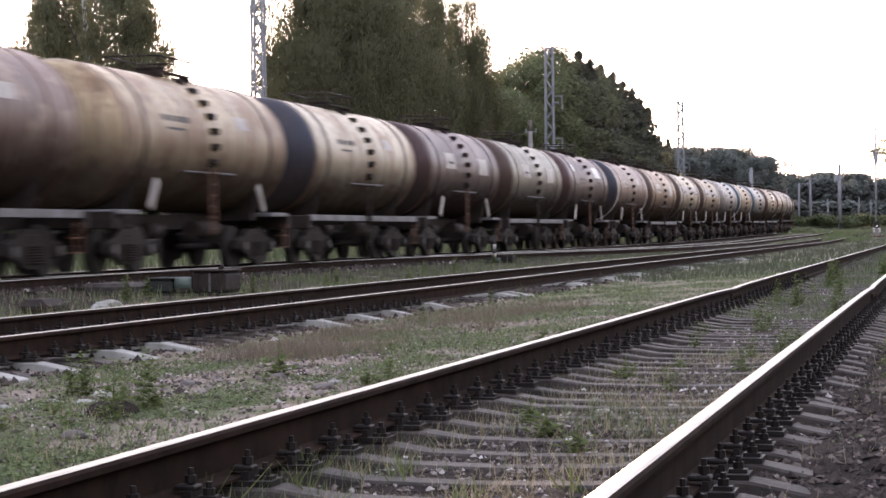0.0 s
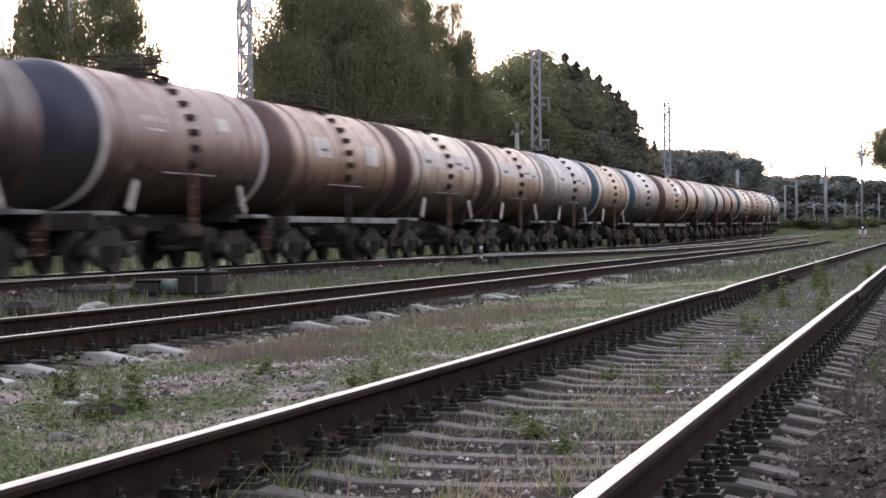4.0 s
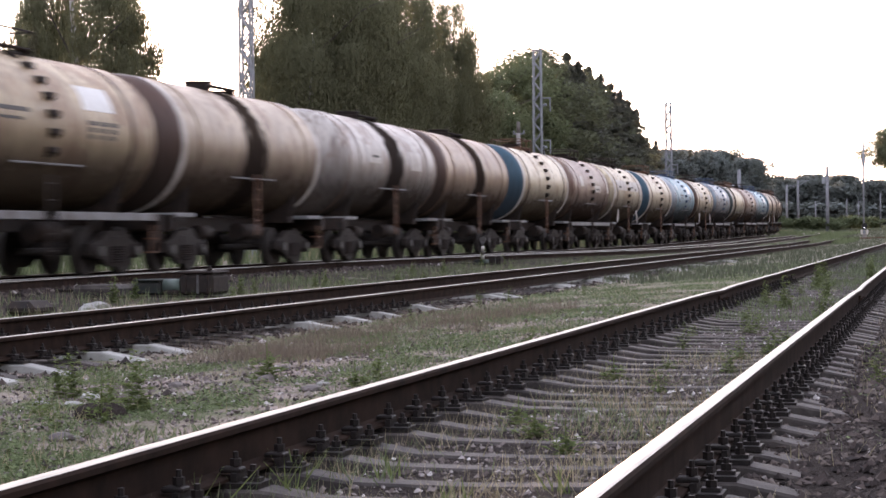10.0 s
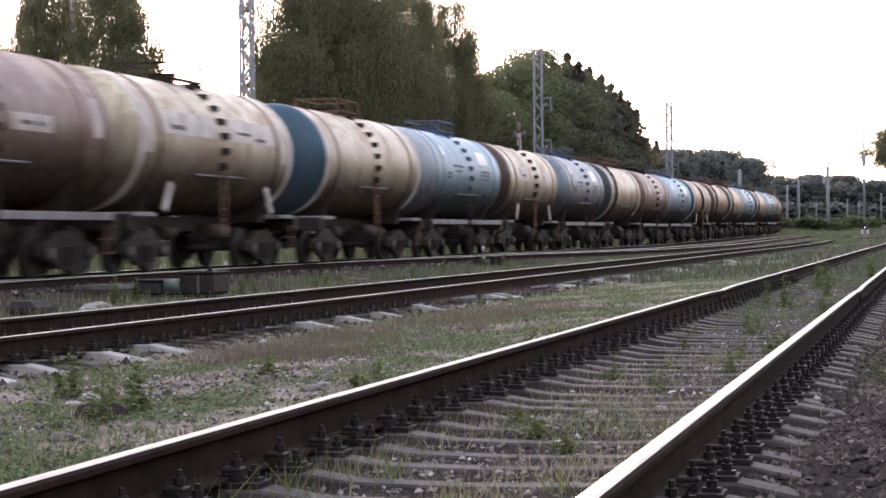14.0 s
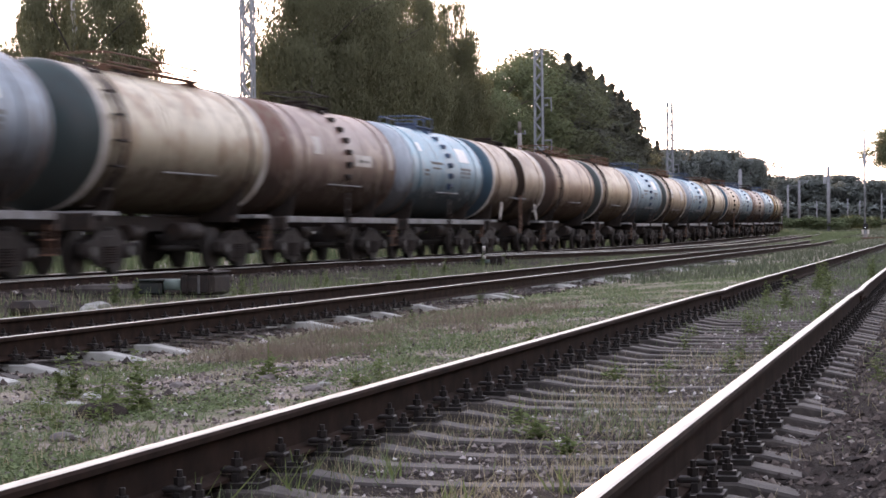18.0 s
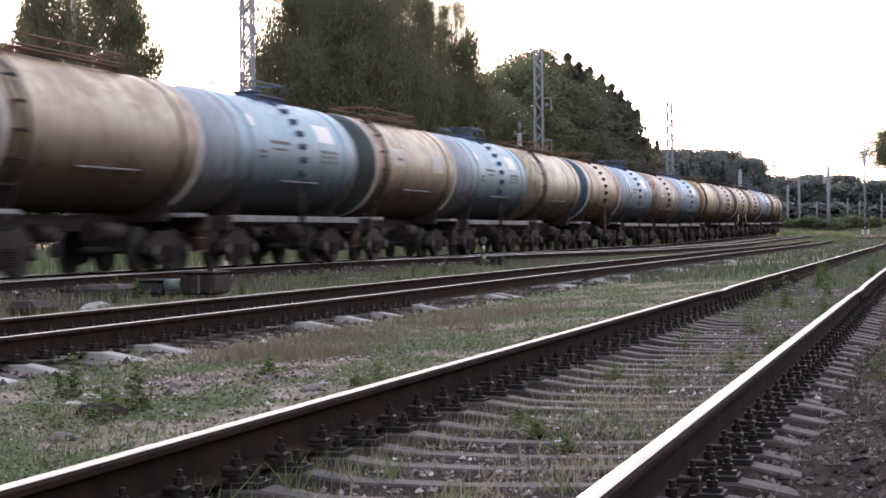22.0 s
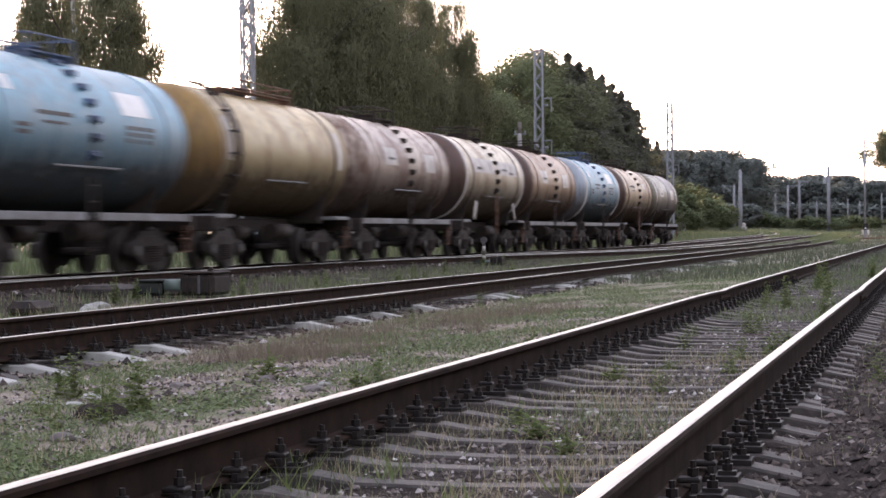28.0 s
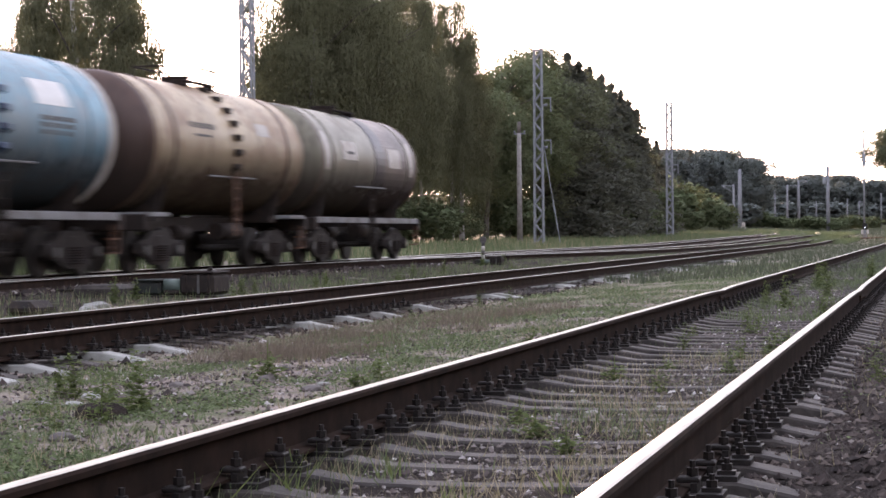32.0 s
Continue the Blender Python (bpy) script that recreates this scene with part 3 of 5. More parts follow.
def stringer_mesh(material):
    """One side of a ladder that follows the shell's flank: one bent flat bar."""
    verts, faces = [], []
    for a in LADDER_ANGLES:
        for r in (RADIUS + 0.135, RADIUS + 0.185):
            verts += [(r * math.cos(a), -0.015, r * math.sin(a)), (r * math.cos(a), 0.015, r * math.sin(a))]
    for k in range(len(LADDER_ANGLES) - 1):
        i = 4 * k
        for u, v in ((0, 1), (1, 3), (3, 2), (2, 0)):
            faces.append((i + u, i + v, i + 4 + v, i + 4 + u))
    e = 4 * (len(LADDER_ANGLES) - 1)
    faces += [(0, 2, 3, 1), (e, e + 1, e + 3, e + 2)]
    return raw_mesh(verts, faces, material)


def end_ladder(tank, turn, y):
    at = pose(0, y, 0, 0, 0, turn)
    for s in (-0.22, 0.22):
        part("ladder_stringer", once("stringer", lambda: stringer_mesh(STEEL_DARK)), parent=tank, at=at @ pose(0, s, 0))
    for a in LADDER_ANGLES:
        r = RADIUS + 0.14
        part("ladder_tread", simple("tread", STEEL_DARK, (-0.10, 0.05, -0.22, 0.22, -0.02, 0.02)), parent=tank, at=at @ pose(r * math.cos(a), 0, r * math.sin(a)))


def build_bogie(car, y):
    bg = part("bogie", once("bolster", bolster_mesh), parent=car, at=pose(0, y, 0), label="dusty dark cast-steel bogie")
    for s in (-1, 1):
        part("side_frame", once("side_frame", side_frame_mesh), parent=bg, at=pose(s * 1.03, 0, 0, 0, 0, 0 if s > 0 else 180))
        for y in (-0.2, 0.0, 0.2):
            part("spring", once("spring", spring_mesh), parent=bg, at=pose(s * 1.13, y, 0.02))
    for s in (-0.925, 0.925):
        ws = part("wheelset", once("wheelset", wheelset_mesh), parent=bg, at=pose(0, s, WHEEL_R))
        WHEELSETS.append((ws, s))


WHEELSETS, CARS = [], []
WORDS = {"beige": "beige", "tan": "tan-brown", "cream": "cream", "yellow": "yellowish cream", "brown": "red-brown", "maroon": "dark maroon",
         "peeling": "rust-mottled cream", "blue": "light blue", "greyblue": "grey-blue", "grey": "pale grey", "green": "grey-green",
         "beige_spill": "oil-stained beige", "grey_spill": "oil-stained pale grey", "tan_spill": "oil-stained tan"}
ENDS = {"paleblue": "pale blue", "teal": "teal-blue", "darkgreen": "dark green", "ochre": "ochre", "rustend": "rust-brown", "navy": "blue-black"}


def build_car(kind, paint, end="", ring="", extras=()):
    """kind: a = no side sills, short end platforms and pale struts; s = pale side sill; e = ladder at the end and a long top railing."""
    label = "%s railway tank car" % WORDS[paint]
    if end:
        label += " with %s end" % ENDS[end]
    label += {"a": ", pale slanted struts", "p": ", pale end platforms", "s": ", pale side sill", "e": ", long roof railing"}[kind]
    car = thing("tank_car", label, "tank car", "cars of the tank train")
    pm, em = PAINTS[paint], PAINTS[end or paint]
    up = pose(0, 0, AXIS)
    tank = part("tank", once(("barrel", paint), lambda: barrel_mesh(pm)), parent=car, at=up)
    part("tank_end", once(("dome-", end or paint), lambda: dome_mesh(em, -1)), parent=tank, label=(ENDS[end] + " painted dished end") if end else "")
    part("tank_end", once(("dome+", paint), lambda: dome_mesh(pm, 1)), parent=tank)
    strap = PAINTS[ring] if ring in PAINTS else {"white": WHITE_OLD, "": RUST}[ring]
    for y in (-HALF_TANK + 0.12, HALF_TANK - 0.12):
        part("end_ring", once(("ring", ring or "rust", y), lambda: ring_mesh(strap, y, 0.26 if ring else 0.05, 0.012)), parent=tank, label="white painted ring" if ring == "white" else "")
    for y in (-3.75, 3.75):
        part("hold_down_strap", once(("strap", y, paint), lambda: ring_mesh(PAINTS["rustend"] if paint in ("beige", "tan", "cream", "yellow") else pm, y, 0.11, 0.022)), parent=tank)
    for y in (-1.65, 1.65):
        part("weld_seam", once(("seam", y, paint), lambda: ring_mesh(PAINTS["rustend"] if paint in ("beige", "tan", "cream", "yellow", "peeling") else pm, y, 0.022, 0.005)), parent=tank)
    dark = BLUE_STEEL if paint in ("blue", "greyblue") else STEEL_DARK
    part("hatch", once(("hatch", dark.name), lambda: hatch_mesh(dark)), parent=tank)
    long_rail = kind == "e"
    metal = RUST if (long_rail or "rusty" in extras) else dark
    half = 2.6 if long_rail else 1.05
    if "flat" not in extras:
        part("roof_railing", once(("railing", metal.name, half), lambda: railing_mesh(metal, half, RADIUS + (0.36 if not long_rail else 0.30), 1 if not long_rail else 2)), parent=tank)
    part("roof_walkway", once(("deck", metal.name, half), lambda: deck_mesh(metal, half)), parent=tank)
    if kind != "e":
        for side in (1, -1):
            for a in () if "bare" in extras else ((64, 50, 36, 23, 10, -3, -16) if side > 0 else (60, 40, 20, 0)):
                c = radians(a)
                part("step", once(("step", dark.name), lambda: step_mesh(dark)), parent=tank,
                     at=pose(side * (RADIUS - 0.01) * math.cos(c), 0, RADIUS * math.sin(c), 0, 0, 0 if side > 0 else 180))
            if kind != "s":
                part("hanging_ladder", once("ladder_low", lambda: ladder_mesh(RUST, -2.0, -0.55)), parent=tank, at=pose(side * 1.48, 0, 0), label="narrow rusty ladder")
    else:
        for side in (1, -1):
            end_ladder(tank, 0 if side > 0 else 180, -4.2 * side)
    # underframe
    part("centre_sill", simple("centre_sill", STEEL_DARK, (-0.24, 0.24, -5.35, 5.35, 0.86, 1.20, 0.02)), parent=car)
    for y in (-3.75, 3.75):
        part("saddle", once("saddle", saddle_mesh), parent=car, at=pose(0, y, 0))
        build_bogie(car, y)
    for s in (-1, 1):
        part("end_beam", simple("end_beam", STEEL_DARK, (-1.45, 1.45, 5.12, 5.36, 0.88, 1.22, 0.02)), parent=car, at=pose(0, 0, 0, 0, 0, 0 if s > 0 else 180))
        part("coupler", once("coupler", coupler_mesh), parent=car, at=pose(0, s * 5.36, 1.04, 0, 0, 0 if s > 0 else 180), label="dark automatic coupler head")
        part("end_steps", simple("end_steps", RUST, (1.28, 1.46, 4.75, 5.10, 0.42, 0.45), (1.28, 1.46, 4.75, 5.10, 0.70, 0.73), (1.42, 1.45, 4.73, 4.76, 0.42, 1.0), (1.42, 1.45, 5.09, 5.12, 0.42, 1.0)),
             parent=car, at=pose(0, 0, 0, 0, 0, 0 if s > 0 else 180))
    if kind == "s":
        for side in (1, -1):
            for y0, y1 in ((-5.1, -0.25), (0.25, 5.1)):
                part("side_sill", simple(("sill", y0, side), SILL_GREY, (side * 1.40 - 0.05, side * 1.40 + 0.05, y0, y1, 1.08, 1.235, 0.01)), parent=car, label="pale grey side sill")
        for y in (-1.9, 1.9):
            part("cross_bearer", simple("bearer", STEEL_DARK, (-1.36, 1.36, -0.09, 0.09, 0.98, 1.12)), parent=car, at=pose(0, y, 0))
        part("sill_ladder", once("ladder_sill", lambda: ladder_mesh(STEEL_DARK, 0.35, 1.9, 0.40, 5)), parent=car, at=pose(1.47, 0, 0))
    else:
        for s in (-1, 1):
            part("end_platform", simple("end_platform", SILL_GREY, (-1.45, 1.45, 4.0, 5.10, 1.17, 1.26, 0.01)), parent=car, at=pose(0, 0, 0, 0, 0, 0 if s > 0 else 180), label="pale end platform")
            if kind == "a":
                for side in (1, -1):
                    def strut():
                        bm = bmesh.new()
                        bar(bm, (1.42, 3.05, 1.88), (1.42, 3.42, 1.30), 0.05, 0.17)
                        return mesh_of(bm, WHITE_OLD)
                    part("strut", once("strut", strut), parent=car, at=pose(0, 0, 0) @ Matrix.Diagonal((side, s, 1, 1)), label="pale slanted strut")
    def tanks():
        bm = bmesh.new()
        rod(bm, (0.75, 0.5, 0.86), (0.75, 1.9, 0.86), 0.20, 12)
        return mesh_of(bm, STEEL_DARK)
    part("air_reservoir", once("reservoir", tanks), parent=car)
    part("brake_cylinder", once("cylinder", lambda: mesh_of(rod(bmesh.new(), (0.55, -1.7, 0.84), (0.55, -0.9, 0.84), 0.17, 12), STEEL_DARK)), parent=car)
    def pipe():
        bm = bmesh.new()
        rod(bm, (0, 0, -RADIUS - 0.5), (0, 0, -RADIUS + 0.02), 0.12, 10)
        rod(bm, (-0.3, 0, -RADIUS - 0.35), (0.3, 0, -RADIUS - 0.35), 0.06, 8)
        return mesh_of(bm, STEEL_DARK)
    part("drain_valve", once("drain", pipe), parent=tank)
    part("grab_rail", once("grab", lambda: mesh_of(rod(rod(bmesh.new(), (1.40, -1.5, -0.66), (1.40, 1.5, -0.66), 0.022, 5), (1.33, 0, -0.7), (1.41, 0, -0.66), 0.02, 5), SILL_GREY)), parent=tank, label="thin pale rail along the flank")
    # painted panels and stencils; bars stand for the writing
    def sheet(name, paint_mat, y0, y1, a0, a1, lab="", proud=0.006):
        part(name, once((name, paint_mat.name, y0, y1, a0, a1), lambda: patch_mesh(paint_mat, y0, y1, a0, a1, proud)), parent=tank, label=lab)
    if "band" in extras:
        sheet("band_panel", WHITE_OLD, -3.6, -0.35, 6, 26, "faded white band")
        sheet("band_panel", WHITE_OLD, 0.35, 3.6, 6, 26, "faded white band")
        sheet("stencil", INK, -3.1, -2.3, 10, 14, proud=0.009)
        sheet("stencil", INK, 1.0, 1.9, 12, 15, proud=0.009)
        sheet("stencil", INK, 2.2, 2.9, 8, 11, proud=0.009)
    if "plate" in extras:
        sheet("white_plate", WHITE_CLEAN, 1.5, 2.9, 16, 36, "white rectangular plate")
        sheet("white_plate", WHITE_CLEAN, -3.55, -3.2, 24, 36, "small white plate")
        sheet("stencil", INK, -2.4, -0.9, 9, 12)
        sheet("stencil", INK, -2.2, -1.2, 3, 5)
        for row in range(3):
            for k in range(3):
                sheet("stencil", INK, 1.6 + 0.5 * k, 1.98 + 0.5 * k - 0.08 * row, 5 - 5 * row, 8.2 - 5 * row)
        for row in range(2):
            sheet("stencil", INK, -3.3, -2.75, -1 - 5 * row, 2 - 5 * row)
    if "marks" in extras:
        ink = WHITE_OLD if paint in ("grey", "brown", "maroon", "greyblue") else INK
        for k in range(4):
            sheet("stencil", ink, -2.8 + 0.4 * k, -2.52 + 0.4 * k, 14, 19)
        sheet("stencil", ink, -2.6, -1.6, 7, 9)
        sheet("white_plate", WHITE_OLD, 1.6, 2.4, 14, 26, "faded white plate")
    if "panels" in extras:
        sheet("white_plate", WHITE_OLD, -2.9, -1.6, 2, 22, "worn pale panel")
        sheet("white_plate", WHITE_OLD, 1.7, 3.0, -2, 20, "worn pale panel")
        sheet("stencil", INK, -2.5, -1.8, 8, 11, proud=0.009)
    if "worn_panels" in extras:
        sheet("pale_panel", WHITE_OLD, -3.0, -2.3, 4, 22, "worn pale panel")
        sheet("pale_panel", WHITE_OLD, 0.7, 2.3, -4, 8, "long worn pale panel")
        sheet("stencil", INK, 1.0, 1.5, 0, 3, proud=0.009)
        sheet("stencil", INK, 1.7, 2.0, 0, 3, proud=0.009)
        sheet("white_plate", WHITE_OLD, 4.2, 4.5, -4, 26, "white painted patch")
    if "strap" in extras:
        part("stain_band", once("stain_band", lambda: ring_mesh(PAINTS["navy"], 0.75, 0.95, 0.014)), parent=tank, label="dark band round the shell")
        part("repainted_section", once("repaint", lambda: ring_mesh(PAINTS["mauve"], 3.0, 3.5, 0.004)), parent=tank, label="faded red-grey section of the shell")
    if "dashes" in extras:
        for y in (-4.35, 4.2):
            sheet("white_plate", WHITE_OLD, y - 0.18, y + 0.18, -10, 30, "white painted patch")
    CARS.append(car)
    return car


# from the front of the train to its last car: kind, paint, end, ring, extras
TRAIN = [
    ("s", "brown", "rustend", "", ("marks",)), ("a", "beige", "", "", ("marks",)), ("s", "cream", "navy", "", ("marks",)),
    ("a", "maroon", "", "", ("panels",)), ("s", "green", "rustend", "", ("panels",)), ("a", "maroon", "", "", ("plate",)),
    ("a", "brown", "navy", "white", ("marks",)), ("s", "tan", "rustend", "", ("panels",)), ("a", "cream", "rustend", "", ("band", "dashes")),
    ("a", "beige", "rustend", "", ("band", "dashes")), ("a", "grey", "", "", ("band",)), ("a", "beige", "teal", "white", ("dashes",)),
    ("s", "grey", "teal", "", ("marks",)), ("s", "beige", "rustend", "", ("plate",)), ("p", "beige_spill", "rustend", "white", ("flat", "bare")),
    ("p", "grey_spill", "", "", ("flat", "panels", "bare")), ("p", "tan_spill", "rustend", "", ("flat", "bare")), ("p", "cream", "teal", "white", ("rusty",)),
    ("s", "brown", "", "", ("worn_panels",)), ("a", "cream", "", "white", ("band", "dashes")), ("p", "cream", "teal", "white", ("rusty",)),
    ("s", "blue", "paleblue", "", ("plate",)), ("a", "cream", "rustend", "", ("panels",)), ("s", "greyblue", "", "", ("plate",)),
    ("e", "cream", "darkgreen", "white", ()), ("s", "brown", "", "", ("worn_panels",)), ("s", "blue", "paleblue", "", ("plate",)),
    ("a", "beige_spill", "teal", "white", ("flat", "bare")), ("e", "tan", "rustend", "", ()), ("e", "beige", "darkgreen", "white", ()),
    ("s", "blue", "paleblue", "", ("plate",)), ("e", "beige", "darkgreen", "white", ("panels",)), ("s", "blue", "paleblue", "", ("plate",)),
    ("e", "cream", "", "", ()), ("p", "beige", "teal", "white", ("rusty",)), ("s", "blue", "paleblue", "", ("plate",)),
    ("s", "peeling", "", "", ("panels",)), ("s", "blue", "paleblue", "", ("plate",)), ("e", "yellow", "ochre", "", ("dashes",)),
    ("s", "peeling", "", "", ("panels",)), ("a", "cream", "rustend", "white", ("band",)), ("s", "tan", "rustend", "", ("panels",)),
    ("s", "blue", "paleblue", "white", ("plate",)), ("p", "beige", "rustend", "", ("marks",)), ("s", "green", "", "", ("panels", "flat", "strap", "bare", "dashes")),
]
# some cars carry a longer or a shorter tank than the rest
TANK_LENGTH = {6: 1.07, 13: 1.07, 15: 1.04, 17: 1.05, 24: 1.05, 40: 1.07, 42: 1.04, 43: 1.03, 44: 0.92}
for i, (kind, paint, end, ring, extras) in enumerate(TRAIN):
    car = build_car(kind, paint, end if end in ENDS else "", ring, extras)
    if i in TANK_LENGTH:
        car.children[0].scale.y = TANK_LENGTH[i]

# ---- trees ----
def leaf_quads(points, size, droop, rng):
    """One small bent leaf spray at each point."""
    n = len(points)
    yaw, tilt = rng.uniform(0, 2 * np.pi, n), rng.uniform(-0.9, 0.9, n)
    s = size * rng.uniform(0.6, 1.4, n)
    u = np.stack([np.cos(yaw), np.sin(yaw), np.sin(tilt) * 0.5], 1) * s[:, None]
    w = np.stack([-np.sin(yaw) * 0.5, np.cos(yaw) * 0.5, -np.full(n, droop) * rng.uniform(0.4, 1.2, n)], 1) * s[:, None]
    quad = np.stack([points - u * 0.5, points + w * 0.6 - u * 0.1, points + u * 0.5 + w * 0.3, points - w * 0.4 + u * 0.1], 1)
    verts = quad.reshape(-1, 3)
    return verts


def leaf_tris(points, size, droop, rng, out):
    """One small hanging leaf spray, three-cornered, at each point, its face turned outwards from its clump."""
    n = len(points)
    yaw = rng.uniform(0, 2 * np.pi, n)
    s = size * rng.uniform(0.6, 1.4, n)
    slim, fall = (0.32, 0.5) if droop > 1 else (0.5, 1.0)
    u = np.stack([np.cos(yaw), np.sin(yaw), rng.uniform(-0.6, 0.6, n)], 1) * s[:, None] * slim
    w = np.stack([-np.sin(yaw) * rng.uniform(0.1, 1.1, n) * fall, np.cos(yaw) * rng.uniform(0.1, 1.1, n) * fall, -droop * rng.uniform(0.4, 1.2, n)], 1) * s[:, None]
    turned = (np.cross(2 * u, w + u) * out).sum(1) < 0
    u[turned] *= -1
    return np.stack([points - u, points + u, points + w], 1).reshape(-1, 3)


def quads_mesh(verts, material, k=4, normals=None):
    n = len(verts) // k
    me = bpy.data.meshes.new("mesh")
    me.vertices.add(len(verts))
    me.vertices.foreach_set("co", np.ascontiguousarray(verts, dtype=np.float32).ravel())
    me.loops.add(n * k)
    me.loops.foreach_set("vertex_index", np.arange(n * k, dtype=np.int32))
    me.polygons.add(n)
    me.polygons.foreach_set("loop_start", np.arange(0, n * k, k, dtype=np.int32))
    me.polygons.foreach_set("loop_total", np.full(n, k, dtype=np.int32))
    me.materials.append(material)
    me.update()
    me.validate()
    if normals is not None:
        me.polygons.foreach_set("use_smooth", [True] * n)
        me.normals_split_custom_set_from_vertices(np.repeat(normals, k, axis=0))
    return me


def unit(v):
    return v / np.maximum(np.linalg.norm(v, axis=1), 1e-6)[:, None]


def crown_points(style, h, w, n, rng):
    """Where the leaves of a crown hang: clumps set on limbs, with gaps between them."""
    if style == "spruce":
        tiers, per = 20, 8
        tier = np.minimum((rng.uniform(0, 1, n) ** 0.75 * tiers).astype(int), tiers - 1)
        bough = rng.integers(0, per, n)
        lot = rng.uniform(0, 1, (tiers, per, 3))
        t = (tier + 0.6 * lot[tier, bough, 0]) / tiers
        reach = w / 2 * (0.03 + 0.97 * t ** 0.8) * (0.35 + 0.8 * lot[tier, bough, 1])
        u = rng.uniform(0, 1, n) ** 0.6
        az = lot[tier, bough, 2] * 2 * np.pi + rng.normal(0, 0.22, n) * (0.4 + u)
        r = reach * u
        out = np.stack([np.cos(az), np.sin(az), 0.35 + rng.normal(0, 0.3, n)], 1)
        return unit(out + rng.normal(0, 0.25, (n, 3))), np.stack([r * np.cos(az), r * np.sin(az), h * (0.985 - t * 0.93) - r * 0.36 + rng.normal(0, 0.10, n) - 0.25 * rng.exponential(0.5, n) * u], 1)
    clumps = {"birch": 75, "loose": 44}.get(style, 80)
    d = rng.normal(size=(clumps, 3))
    d /= np.linalg.norm(d, axis=1)[:, None]
    rad = rng.uniform(0.25, 1.0, clumps) ** 0.5
    c = d * rad[:, None] * np.array([w / 2, w / 2, h * 0.40]) * rng.uniform(0.72, 1.12, clumps)[:, None]
    c[:, 2] += h * 0.58
    if style == "high":
        c[:, 2] = h * 0.76 + (c[:, 2] - h * 0.58) * 0.5
    if style == "wood":
        c[:, 2] = rng.uniform(0.06, 0.92, clumps) * h
    taper = np.clip(1.25 - np.abs(c[:, 2] / h - 0.5), 0.55, 1.0)
    c[:, :2] *= taper[:, None]
    k = rng.integers(0, clumps, n)
    size = rng.uniform(0.055, 0.115, clumps)[k] * w
    off = unit(rng.normal(size=(n, 3))) * (1.75 * size * rng.uniform(0, 1, n) ** 0.45)[:, None] * np.array([1, 1, 0.75])
    p = c[k] + off
    middle = (p - np.array([0, 0, h * 0.5])) / np.array([w, w, h])
    out = unit(unit(off) * 0.8 + unit(middle) * 0.7 + rng.normal(0, 0.12, (n, 3)) + np.array([0, 0, 0.15]))
    if style in ("birch", "loose"):
        p[:, 2] -= rng.exponential(0.07 * h, n) * (rng.uniform(0, 1, n) < 0.6)
        strand = np.round(p[:, :2] / 0.30) * 0.30 + rng.normal(0, 0.05, (n, 2))
        p[:, :2] = np.where((rng.uniform(0, 1, n) < 0.8)[:, None], strand, p[:, :2])
    p[:, 2] = np.maximum(p[:, 2], h * 0.06)
    return out, p


def limb_mesh(h, w, style, seed, material):
    r = random.Random(seed)
    bm = bmesh.new()
    top = h * (0.97 if style == "spruce" else 0.86)
    pts, x, y = [], 0.0, 0.0
    for k in range(7):
        pts.append((x, y, top * k / 6))
        x += r.uniform(-0.03, 0.03) * h * 0.4
        y += r.uniform(-0.03, 0.03) * h * 0.4
    r0 = h * 0.017
    for k in range(6):
        rod(bm, pts[k], pts[k + 1], r0 * (1 - k / 6.6), 8, r0 * (1 - (k + 1) / 6.6))
    stem = set(bm.faces)
    for k in range(12 if style != "spruce" else 0):
        i = 2 + k % 4
        a = r.uniform(0, 6.28)
        s, b = Vector(pts[i]), w * r.uniform(0.22, 0.42)
        e = s + Vector((b * math.cos(a), b * math.sin(a), h * r.uniform(0.08, 0.2)))
        rod(bm, s, e, r0 * 0.24, 5, r0 * 0.09)
        rod(bm, e, e + Vector((b * 0.4 * math.cos(a + 0.4), b * 0.4 * math.sin(a + 0.4), h * 0.03)), r0 * 0.09, 4, r0 * 0.03)
    for f in bm.faces:
        f.material_index = 0 if f in stem else 1
    return mesh_of(bm, [material, BARK])


TREE_KINDS = {}


def tree_kind(key, style, h, w, n, size, leaf, bark, seed):
    rng = np.random.default_rng(seed)
    out, p = crown_points(style, h, w, n, rng)
    droop = {"birch": 1.8, "loose": 1.9, "spruce": 0.5, "broad": 0.5, "wood": 0.5, "high": 0.5}[style]
    TREE_KINDS[key] = (limb_mesh(h, w, style, seed, bark), quads_mesh(leaf_tris(p, size * 1.2, droop, rng, out), leaf, 3, out), h)


tree_kind("birch_a", "birch", 15, 7.5, 125000, 0.066, LEAF_BIRCH, BARK_BIRCH, 3)
tree_kind("birch_b", "loose", 13, 5.8, 46000, 0.066, LEAF_BIRCH, BARK_BIRCH, 8)
tree_kind("birch_c", "loose", 15, 6.0, 70000, 0.068, LEAF_BIRCH, BARK_BIRCH, 33)
tree_kind("broad_a", "broad", 12, 8.5, 44000, 0.135, LEAF_GREEN, BARK, 5)
tree_kind("broad_b", "broad", 12, 7.0, 38000, 0.142, LEAF_DARK, BARK, 12)
tree_kind("broad_tall", "high", 12, 7.0, 26000, 0.15, LEAF_DARK, BARK, 14)
tree_kind("broad_c", "wood", 12, 8.0, 14000, 0.26, LEAF_FAR_HAZED, BARK, 21)
tree_kind("broad_d", "wood", 12, 8.0, 7500, 0.38, LEAF_FAR_HAZED, BARK, 22)
tree_kind("spruce_a", "spruce", 14, 8.4, 30000, 0.19, NEEDLES, BARK, 6)
